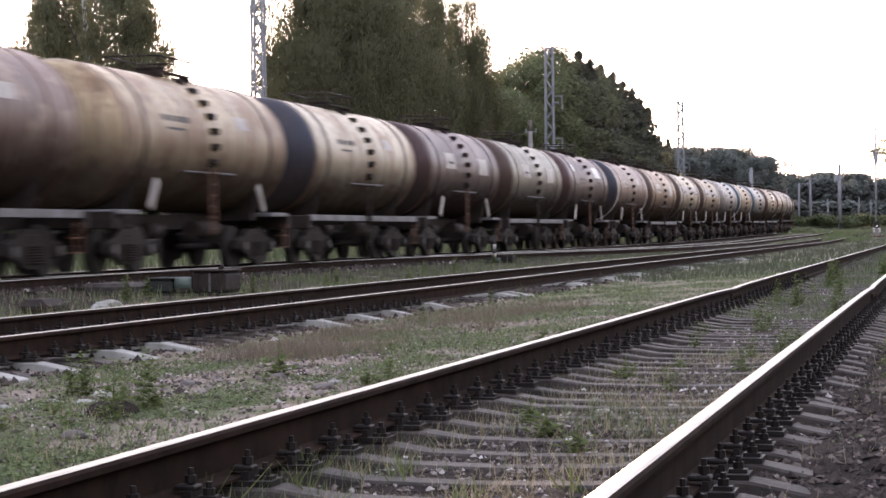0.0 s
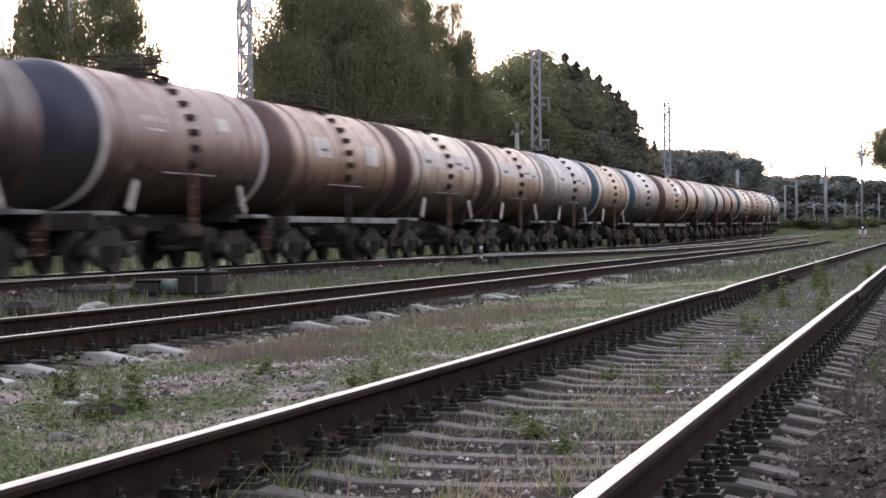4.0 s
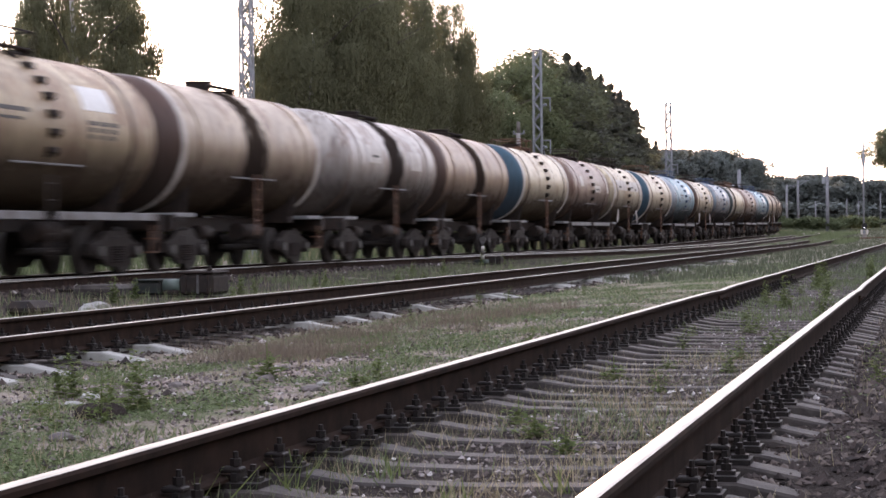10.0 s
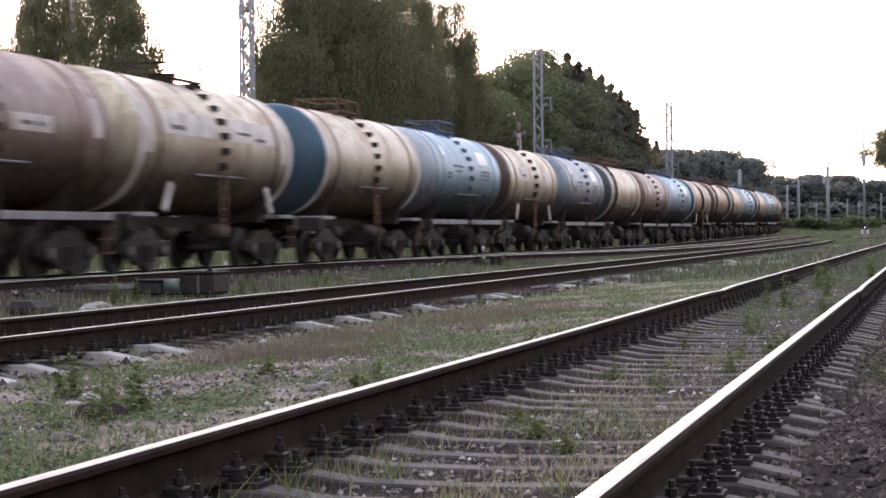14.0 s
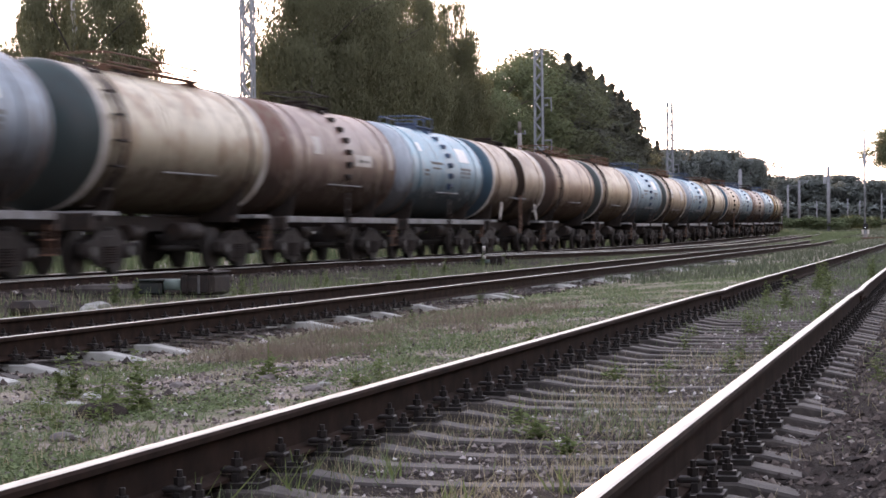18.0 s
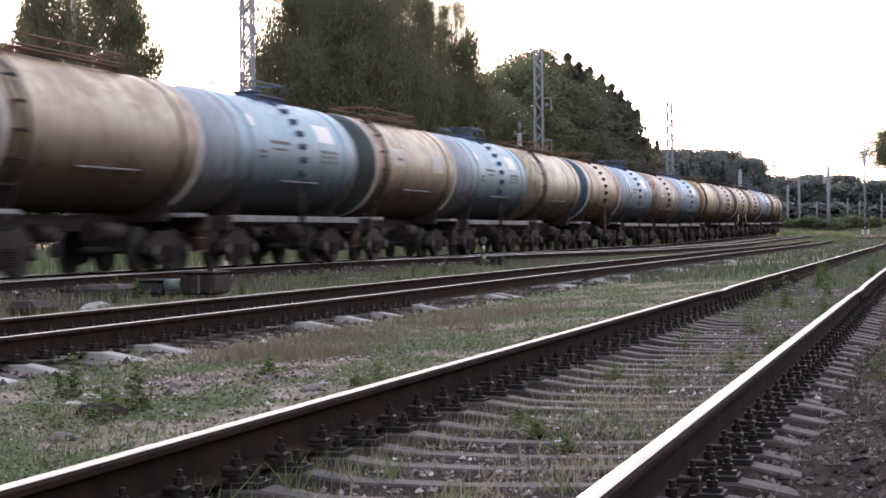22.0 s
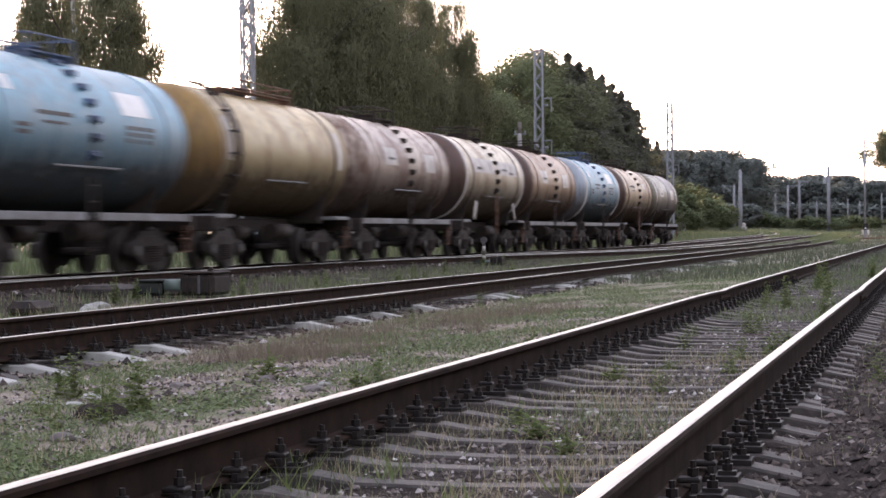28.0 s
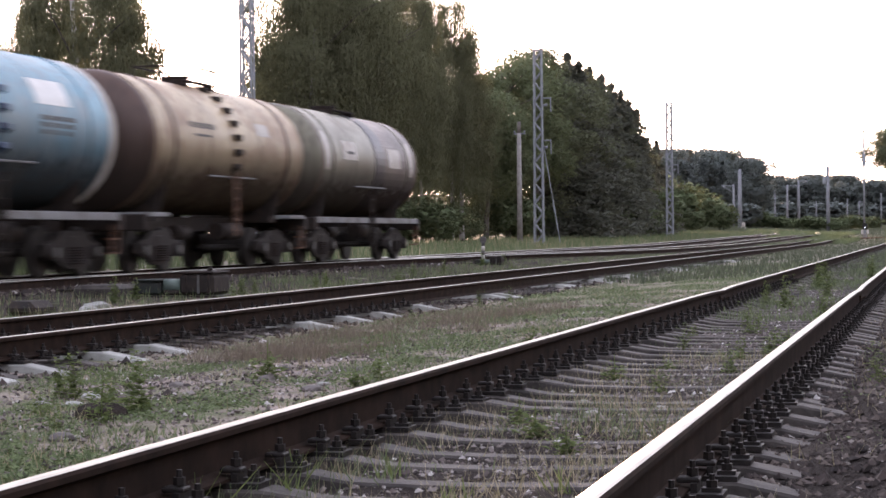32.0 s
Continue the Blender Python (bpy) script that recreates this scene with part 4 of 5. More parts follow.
tree_kind("spruce_b", "spruce", 14, 7.4, 25000, 0.195, NEEDLES, BARK, 16)
tree_kind("bush_a", "broad", 2.4, 3.2, 3600, 0.17, BUSH_LEAF, BARK, 9)
tree_kind("bush_b", "broad", 3.2, 3.0, 3600, 0.18, BUSH_LEAF, BARK, 10)
tree_kind("bush_c", "broad", 3.2, 3.0, 1600, 0.30, LEAF_FAR_HAZED, BARK, 14)


def plant(key, px, y, height, label, category="tree", group="", wide=1.0, turn=0.0, x=None, name="tree"):
    """A tree on the bearing px at the distance y."""
    trunk, crown, h = TREE_KINDS[key]
    px_x = bearing(px, y) if x is None else x
    t = thing(name, label, category, group)
    s = height / h
    t.matrix_basis = pose(px_x, y, ground_z(px_x, y) - 0.05, 0, 0, turn) @ Matrix.Diagonal((s * wide, s * wide, s, 1))
    part("trunk", trunk, parent=t)
    part("crown", crown, parent=t)
    return t


BIRCH_L = "tall birch with drooping dark green foliage"
for px, y, h, wide in ((140, 64, 15.5, 0.50), (192, 74, 15, 0.50), (15, 90, 9.6, 0.8), (60, 84, 12.5, 0.5)):
    plant("birch_c", px, y, h, BIRCH_L, group="birches by the line", wide=wide * 1.5, turn=px * 7)
for px, y, h, wide in ((550, 94, 16.5, 0.85), (620, 98, 17.5, 0.9), (640, 104, 15.5, 0.62), (700, 108, 15.8, 0.52), (748, 114, 15.9, 0.50), (800, 118, 16.0, 0.50)):
    plant("birch_a", px, y, h, BIRCH_L, group="birches by the line", wide=wide, turn=px * 3)
for px, y, h, turn, wide in ((726, 110, 15.4, 85, 0.7), (818, 119, 14.4, 150, 0.7)):
    plant("birch_b", px, y, h, "slender birch with loose hanging twigs", group="birches by the line", turn=turn, wide=wide)
for px, y, h, k in ((540, 120, 13, "broad_b"), (640, 128, 13, "broad_b"), (735, 134, 9, "broad_b"), (860, 132, 12.0, "broad_a"),
                    (900, 140, 14.4, "broad_a"), (820, 134, 9.5, "broad_a"), (862, 152, 8.5, "broad_b"), (950, 148, 15.0, "broad_b"), (1000, 160, 14.6, "broad_b"), (1036, 174, 14.0, "broad_b"), (1066, 188, 13.2, "broad_b"), (1094, 200, 11.6, "broad_b")):
    plant(k, px, y, h, "leafy green broadleaf tree at the wood's edge", group="broadleaf trees", turn=px * 5)
for px, y, h, k in ((985, 152, 14.0, "spruce_a"), (1008, 155, 15.0, "spruce_b"), (1026, 158, 14.6, "spruce_a"), (1046, 164, 14.6, "spruce_b"), (1066, 168, 14.3, "spruce_a"), (1084, 176, 14.0, "spruce_b"), (1100, 182, 13.8, "spruce_a"),
                    (1114, 190, 13.4, "spruce_a"), (1129, 197, 12.8, "spruce_b"), (1148, 215, 10.6, "spruce_b"), (1163, 228, 10.8, "spruce_b")):
    plant(k, px, y, h, "dark spruce with drooping branches", group="spruces", turn=px * 11, wide=1.2)
r = random.Random(4)
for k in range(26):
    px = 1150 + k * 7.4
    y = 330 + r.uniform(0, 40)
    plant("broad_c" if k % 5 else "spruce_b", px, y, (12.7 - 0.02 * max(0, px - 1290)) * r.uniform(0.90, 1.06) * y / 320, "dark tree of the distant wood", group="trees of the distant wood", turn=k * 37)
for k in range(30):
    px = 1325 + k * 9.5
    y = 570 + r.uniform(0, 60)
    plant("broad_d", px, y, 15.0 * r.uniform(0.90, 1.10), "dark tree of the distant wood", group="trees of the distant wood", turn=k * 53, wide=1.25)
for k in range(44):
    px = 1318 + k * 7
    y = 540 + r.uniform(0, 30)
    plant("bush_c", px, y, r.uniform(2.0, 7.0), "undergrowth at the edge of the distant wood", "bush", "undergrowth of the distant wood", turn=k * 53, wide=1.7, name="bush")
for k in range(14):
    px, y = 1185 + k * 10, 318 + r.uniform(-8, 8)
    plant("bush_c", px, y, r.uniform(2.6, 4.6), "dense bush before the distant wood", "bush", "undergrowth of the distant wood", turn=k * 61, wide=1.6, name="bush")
for px, y, h in ((1432, 300, 2.4), (1448, 306, 1.8), (1462, 312, 2.2), (1484, 300, 1.6), (1506, 320, 2.6), (1540, 330, 2.4), (1380, 330, 2.4), (1404, 322, 1.8), (1340, 330, 3.0)):
    plant("bush_a", px, y, h, "olive bush in the far meadow", "bush", "bushes of the far meadow", turn=px * 3, wide=1.5, name="bush")
for px, y, h in ((1590, 200, 11.4), (1660, 215, 13.0)):
    plant("broad_tall", px, y, h, "dark spreading broadleaf tree with a high crown", group="broadleaf trees", turn=px)
for k in range(34):
    px = 760 + k * 12.5 + r.uniform(-6, 6)
    y = 112 + (px - 760) * 0.20 + r.uniform(-4, 8)
    plant("bush_a" if k % 2 else "bush_b", px, y, r.uniform(1.6, 3.8), "leafy bush at the foot of the wood", "bush", "bushes along the wood", turn=k * 71, x=min(bearing(px, y), -26.5), name="bush")
for k in range(46):
    px = -30 + k * 17 + r.uniform(-6, 6)
    y = 62 + max(0, px) * 0.062 + r.uniform(-2, 8)
    # between 262 and 450 unseen extra height is added, to block the low sun
    plant("bush_a" if k % 2 else "bush_b", px, y, r.uniform(1.4, 2.9) if not 262 < px < 450 else r.uniform(4.0, 4.8), "leafy bush at the foot of the wood", "bush", "bushes along the wood", turn=k * 71, wide=1.2, name="bush")
for px, y, h in ((1150, 205, 5.5), (1190, 240, 6.5), (1225, 255, 6.0), (1265, 265, 4.6), (1275, 240, 3.6), (1228, 268, 3.4), (1222, 232, 2.8), (1233, 246, 3.0)):
    plant("bush_b", px, y, h, "tall rounded bush beside the line", "bush", "bushes along the wood", turn=px, wide=1.2, name="bush")

# ---- ground cover ----
def zone(n, x0, x1, y0, y1, rng, keep, power=1.0):
    """Points spread over a strip, thicker towards its near end, thinned by the function keep(x, y) of 0 to 1."""
    x = rng.uniform(x0, x1, n)
    y = y0 + (y1 - y0) * rng.uniform(0, 1, n) ** power
    z = np.empty(n)
    ok = np.zeros(n, dtype=bool)
    lot = rng.uniform(0, 1, n)
    for i in range(n):
        if lot[i] < keep(x[i], y[i]):
            ok[i] = True
            z[i] = ground_z(x[i], y[i])
    return np.stack([x, y, z], 1)[ok]


def blades(p, height, width, lean, rng):
    n = len(p)
    yaw = rng.uniform(0, 2 * np.pi, n)
    h = height * rng.uniform(0.45, 1.25, n)
    w = width * rng.uniform(0.6, 1.4, n) / 2
    side = np.stack([np.cos(yaw), np.sin(yaw), np.zeros(n)], 1) * w[:, None]
    la = rng.uniform(0, 2 * np.pi, n)
    off = np.stack([np.cos(la), np.sin(la), np.zeros(n)], 1) * (h * lean * rng.uniform(0, 1, n))[:, None]
    up = np.stack([np.zeros(n), np.zeros(n), h], 1)
    low = p - np.array([0, 0, 0.012])
    quad = np.stack([low - side, low + side, p + off + up + side * 0.15, p + off + up - side * 0.15], 1)
    return quad.reshape(-1, 3)


def patchy(scale, lo, hi, seed):
    def keep(x, y):
        v = noise.noise((x * scale, y * scale * 0.6, seed)) * 0.7 + noise.noise((x * scale * 4, y * scale * 3, seed + 3)) * 0.4
        return min(1.0, max(0.0, (v - lo) / (hi - lo)))
    return keep


def grass(name, label, material, n, area, height, width, lean, keep, seed, power=1.6, clump=0.0):
    rng = np.random.default_rng(seed)
    p = zone(n, *area, rng, keep, power)
    if clump:
        p[:, 0] += rng.normal(0, clump, len(p))
    me = quads_mesh(blades(p, height, width, lean, rng), material)
    tagged(new(name, me), label, "grass", kind="stuff")


def verge(x, y):
    """Grass between the near and the middle track, with a bare gravelly patch."""
    v = noise.noise((x * 0.9, y * 0.45, 2)) * 0.8 + noise.noise((x * 4, y * 3, 9)) * 0.45
    bare = math.exp(-((x + 4.9) / 0.8) ** 2 - ((y - 12.5) / 2.6) ** 2)
    far = min(1.0, max(0.0, (y - 17) / 12)) * 0.55
    return min(1.0, max(0.01, 6.0 * v + 0.15 + far - 1.6 * bare))


grass("grass", "short green grass between the tracks", GRASS, 120000, (-6.5, -2.75, 6.2, 60), 0.042, 0.011, 1.8, lambda x, y: verge(x, y) * min(1.0, 0.25 + (y - 6) * 0.09), 1, 2.0)


def low_plants(n, area, size, keep, seed, power):
    """Small leaves that lie close to the ground in mats."""
    rng = np.random.default_rng(seed)
    p = zone(n, *area, rng, keep, power)
    p[:, 2] += rng.uniform(0.004, 0.03, len(p))
    me = quads_mesh(leaf_quads(p, size, 0.25, rng), CLOVER)
    tagged(new("low_plants", me), "mats of low leafy plants in the gravel", "plants", kind="stuff")


def mats(x, y):
    v = noise.noise((x * 1.1, y * 0.6, 12)) * 0.8 + noise.noise((x * 4.5, y * 3.5, 19)) * 0.5
    bare = math.exp(-((x + 4.9) / 0.8) ** 2 - ((y - 12.5) / 2.6) ** 2)
    return min(1.0, max(0.01, 7.0 * (v - 0.03) - 1.6 * bare))


low_plants(110000, (-6.4, -2.75, 6.0, 26), 0.026, mats, 51, 1.7)
low_plants(14000, (-2.6, -0.9, 5.5, 22), 0.018, patchy(1.6, 0.0, 0.5, 41), 52, 1.5)
low_plants(14000, (-0.5, 2.2, 5.0, 26), 0.020, patchy(1.3, 0.0, 0.4, 43), 53, 1.8)
grass("grass", "low tufts of dry grass between the tracks", GRASS_DRY, 16000, (-6.4, -2.8, 6.2, 34), 0.07, 0.005, 0.9, patchy(1.2, -0.1, 0.5, 4), 2, 2.0)
grass("grass", "soft reddish seeding grass beside the middle track", GRASS_SEED, 26000, (-6.2, -4.4, 15.0, 25.0), 0.17, 0.005, 1.0, patchy(0.9, -0.05, 0.5, 7), 3, 1.0)
grass("grass", "pale dry grass between the sleepers", GRASS_DRY, 15000, (-2.45, -0.9, 5.0, 15), 0.085, 0.004, 1.0, patchy(1.4, -0.2, 0.4, 47), 61, 1.6)
grass("grass", "matted dry grass over the nearest sleepers", GRASS_DRY, 3500, (-2.4, -0.92, 4.8, 9.8), 0.10, 0.0035, 1.6, patchy(1.6, 0.0, 0.4, 83), 65, 1.3)
grass("grass", "green grass over the nearest sleepers", GRASS, 5000, (-2.4, -0.92, 4.8, 11.0), 0.11, 0.006, 1.3, patchy(1.6, 0.05, 0.45, 87), 66, 1.3)
grass("grass", "tall rank grass inside the far bend", MEADOW, 22000, (-40.0, -19.5, 232, 330), 0.7, 0.04, 0.4, lambda x, y: 1.0 if x < along(y, XT)[0] - 2.4 else 0.0, 62, 1.0)
grass("grass", "sparse green grass between the sleepers", GRASS, 14000, (-2.45, -0.95, 5.5, 26), 0.06, 0.006, 1.0, patchy(1.6, 0.05, 0.6, 11), 4, 1.5)
grass("grass", "green grass between the rails farther off", GRASS, 16000, (-2.4, -0.95, 20, 75), 0.10, 0.012, 0.8, patchy(0.5, -0.25, 0.4, 13), 5, 1.2)
grass("grass", "sparse dry grass on the ballast shoulder", GRASS_DRY, 9000, (-0.6, 2.2, 5.0, 30), 0.07, 0.005, 0.9, patchy(1.5, 0.0, 0.5, 15), 6, 2.2)
grass("grass", "sparse green grass on the ballast shoulder", GRASS, 8000, (-0.5, 2.2, 5.0, 40), 0.07, 0.006, 0.9, patchy(1.1, 0.1, 0.5, 17), 7, 1.8)
grass("grass", "rough green grass between the middle and the main track", GRASS, 48000, (-14.8, -8.85, 18, 150), 0.16, 0.012, 0.7, lambda x, y: patchy(0.5, -0.5, 0.35, 19)(x, y) * min(1.0, max(0.40, (y - 27) / 7)), 8, 2.2)
grass("grass", "rough dry grass between the middle and the main track", GRASS_DRY, 6000, (-14.8, -8.9, 22, 110), 0.18, 0.009, 0.6, patchy(0.6, -0.1, 0.5, 21), 9, 2.0)
grass("grass", "green grass between the rails of the middle track", GRASS, 9000, (-8.55, -7.05, 12, 80), 0.10, 0.010, 0.6, patchy(0.7, -0.1, 0.5, 23), 10, 1.6)
grass("grass", "tall grass along the foot of the wood", GRASS, 52000, (-30.0, -19.2, 28, 290), 0.42, 0.035, 0.5, patchy(0.2, -0.7, 0.2, 25), 11, 1.3)
grass("grass", "tall dry grass along the foot of the wood", GRASS_DRY, 16000, (-27.0, -19.4, 60, 290), 0.45, 0.030, 0.4, patchy(0.15, -0.2, 0.4, 27), 12, 1.0)
grass("grass", "green grass of the far yard", MEADOW, 60000, (-11.5, 3.0, 40, 290), 0.15, 0.035, 0.7, patchy(0.25, -0.6, 0.3, 29), 13, 1.3)
grass("grass", "grass of the far meadow below the distant wood", MEADOW, 50000, (-70.0, 10.0, 290, 560), 0.5, 0.07, 0.5, lambda x, y: 0.9, 14, 1.0)


grass("grass", "rank grass round the end of the middle track", GRASS, 5000, (-9.4, -6.0, 138, 165), 0.34, 0.03, 0.6, lambda x, y: 0.9, 63, 1.0)
grass("grass", "rank grass round the side track in the bend", GRASS, 16000, (-24.0, -9.0, 186, 262), 0.36, 0.04, 0.5, lambda x, y: 0.9 if abs(x - along(y, XT)[0]) > 1.6 else 0.0, 64, 1.0)


def stones(name, label, n, area, size, keep, seed, power=1.8, material=None):
    rng = np.random.default_rng(seed)
    p = zone(n, *area, rng, keep, power)
    n = len(p)
    s = size * rng.uniform(0.4, 1.5, n) ** 1.3
    base = np.array([(1, 0, 0), (0, 1, 0), (-1, 0, 0), (0, -1, 0), (0, 0, 0.75), (0, 0, -0.6)], dtype=float)
    v = base[None] * s[:, None, None] * rng.uniform(0.55, 1.25, (n, 6, 3)) + rng.normal(0, 0.18, (n, 6, 3)) * s[:, None, None]
    a = rng.uniform(0, 6.28, n)
    c, sn = np.cos(a), np.sin(a)
    v = np.stack([v[..., 0] * c[:, None] - v[..., 1] * sn[:, None], v[..., 0] * sn[:, None] + v[..., 1] * c[:, None], v[..., 2]], 2)
    v = v + p[:, None, :] + np.array([0, 0, 0.012])
    tri = np.array([(0, 1, 4), (1, 2, 4), (2, 3, 4), (3, 0, 4), (1, 0, 5), (2, 1, 5), (3, 2, 5), (0, 3, 5)])
    f = (np.arange(n)[:, None, None] * 6 + tri[None]).reshape(-1, 3)
    me = raw_mesh(v.reshape(-1, 3).tolist(), f.tolist(), material or STONE)
    tagged(new(name, me), label, "gravel", kind="stuff")


m = Mat("mixed_gravel")
gv = m.node("NewGeometry")
STONE_MIX = m.done(m.ramp(gv.outputs["Random Per Island"], [(0.0, (0.035, 0.028, 0.026)), (0.50, (0.15, 0.122, 0.112)), (0.90, (0.24, 0.21, 0.195)), (1.0, (0.58, 0.55, 0.53))]), 0.9)
m.b.inputs["Specular IOR Level"].default_value = 0.2
m = Mat("dark_gravel")
gv = m.node("NewGeometry")
STONE_DARK = m.done(m.ramp(gv.outputs["Random Per Island"], [(0.0, (0.02, 0.016, 0.015)), (0.7, (0.075, 0.058, 0.052)), (0.97, (0.14, 0.115, 0.10)), (1.0, (0.40, 0.37, 0.35))]), 0.9)
m.b.inputs["Specular IOR Level"].default_value = 0.2
stones("ballast", "grey and brown ballast stones round the near sleepers", 26000, (-3.0, -0.6, 4.5, 30), 0.012, lambda x, y: 0.75, 31, 1.6, STONE_MIX)
stones("ballast", "dark ballast stones on the track's shoulder", 26000, (-0.78, 1.6, 4.5, 26), 0.016, lambda x, y: 0.8, 32, 1.8, STONE_DARK)
stones("gravel", "loose gravel and crumbs of earth between the tracks", 26000, (-6.6, -2.7, 6.5, 30), 0.011, lambda x, y: 0.32 + 0.68 * math.exp(-((x + 4.9) / 1.0) ** 2 - ((y - 12.5) / 3.0) ** 2), 33, 1.6, STONE_MIX)
stones("gravel", "scattered larger stones and clods between the tracks", 1300, (-6.5, -2.8, 6.5, 24), 0.020, lambda x, y: 0.35 + 0.65 * math.exp(-((x + 4.9) / 1.2) ** 2 - ((y - 12.5) / 3.5) ** 2), 36, 1.5, STONE_MIX)
stones("ballast", "larger broken stones on the track's shoulder", 2500, (-0.7, 1.4, 5.0, 22), 0.022, lambda x, y: 0.8, 37, 1.6, STONE_DARK)
stones("ballast", "ballast stones of the main track", 9000, (-18.6, -14.9, 24, 80), 0.05, lambda x, y: 0.8, 34, 1.3, STONE_DARK)
stones("ballast", "ballast stones of the middle track", 8000, (-8.7, -6.4, 10, 50), 0.028, lambda x, y: 0.7, 35, 1.4, STONE_DARK)


def weed_mesh(seed, h, leaves, leaf):
    """An upright weed: a stem with leaves all the way up."""
    rng = np.random.default_rng(seed)
    verts = []
    for k in range(leaves):
        t = (k + 0.4) / leaves
        a = k * 2.4 + rng.uniform(-0.4, 0.4)
        c = np.array([0.045 * math.sin(k * 1.7) * rng.uniform(0.3, 1.6), 0.045 * math.cos(k * 1.3) * rng.uniform(0.3, 1.6), h * t * (0.75 + 0.25 * math.sin(k * 0.9))])
        d = np.array([math.cos(a), math.sin(a), rng.uniform(0.1, 0.7)])
        s = np.array([-math.sin(a), math.cos(a), 0.0])
        ln = leaf * (1.0 - 0.35 * t) * rng.uniform(0.5, 1.3)
        verts += [c, c + d * ln * 0.5 + s * ln * 0.30, c + d * ln - np.array([0, 0, ln * 0.25]), c + d * ln * 0.5 - s * ln * 0.30]
    return quads_mesh(np.array(verts), WEED_LEAF)


WEEDS = [weed_mesh(1, 0.22, 120, 0.052), weed_mesh(2, 0.30, 140, 0.05), weed_mesh(3, 0.12, 90, 0.055), weed_mesh(4, 0.42, 170, 0.08)]
WEED_STEM = mesh_of(rod(bmesh.new(), (0, 0, -0.03), (0, 0, 0.16), 0.004, 5, 0.002), WEED_LEAF)


def weed(k, x, y, size=1.0, label="small upright green weed growing in the gravel"):
    t = thing("weed", label, "weed", "weeds between the tracks", at=pose(x, y, ground_z(x, y), 0, 0, (x * 97 + y * 31) % 360) @ Matrix.Diagonal((size, size, size, 1)))
    part("stem", WEED_STEM, parent=t)
    part("leaves", WEEDS[k], parent=t)


for k, x, y, s in ((0, -4.15, 9.39, 1.0), (0, -4.30, 9.15, 0.7), (1, -4.25, 10.0, 0.8), (2, -4.6, 9.0, 0.9), (2, -3.45, 11.6, 1.0), (1, -4.75, 10.9, 0.7), (0, -2.55, 11.6, 0.8), (2, -1.95, 12.2, 1.1),
                   (0, -1.55, 11.3, 0.8), (2, -1.95, 9.3, 1.0), (2, -1.75, 8.7, 1.1), (0, -1.3, 12.9, 0.9), (2, -1.5, 8.1, 1.0), (0, -1.2, 15.2, 1.0), (1, -0.35, 12.0, 0.9), (1, 0.10, 7.6, 0.7),
                   (3, -5.36, 11.7, 0.75), (3, -5.55, 11.9, 0.65), (3, -4.29, 10.2, 0.85), (0, -4.68, 10.6, 1.3), (0, -4.76, 9.95, 0.9), (2, -4.33, 12.5, 1.6), (3, -12.9, 30.6, 0.9), (3, -11.9, 33.0, 0.9)):
    weed(k, x, y, s)
# the rest are scattered: between the near rails, beside the middle track and before the main track
r = random.Random(17)
for n, kinds, x0, x1, y0, y1 in ((10, (0, 1, 2), -2.2, -1.1, 13, 20), (14, (1, 3, 3), -2.2, -1.0, 20, 40), (5, (1, 2), -3.6, -2.7, 8.5, 16), (4, (1,), -6.4, -5.8, 22, 34),
                                 (12, (3,), -12.6, -9.0, 24, 54), (3, (3,), -14.3, -13.8, 60, 66)):
    for q in range(n):
        weed(r.choice(kinds), r.uniform(x0, x1), y0 + (y1 - y0) * (q + r.random()) / n, r.uniform(0.65, 1.05))


def tuft(x, y, h, n, seed, label):
    rng = np.random.default_rng(seed)
    p = np.stack([rng.normal(0, 0.03, n), rng.normal(0, 0.03, n), np.zeros(n)], 1)
    t = thing("grass_tuft", label, "grass tuft", "grass tufts by the near rail", at=pose(x, y, ground_z(x, y)))
    part("leaf_blade_tuft", quads_mesh(blades(p, h, 0.011, 1.0, rng), WEED_LEAF), parent=t)


for x, y, h, n, seed in ((-2.55, 6.05, 0.22, 9, 1), (-2.42, 6.2, 0.16, 12, 2), (-2.2, 6.6, 0.16, 14, 3), (-2.3, 7.0, 0.12, 14, 4), (-2.0, 7.2, 0.12, 14, 5), (0.18, 7.5, 0.18, 10, 6), (0.05, 8.2, 0.14, 12, 7), (-1.6, 6.6, 0.10, 16, 8), (-1.3, 6.9, 0.10, 16, 9)):
    tuft(x, y, h, n, seed, "tuft of bright green grass by the rail")

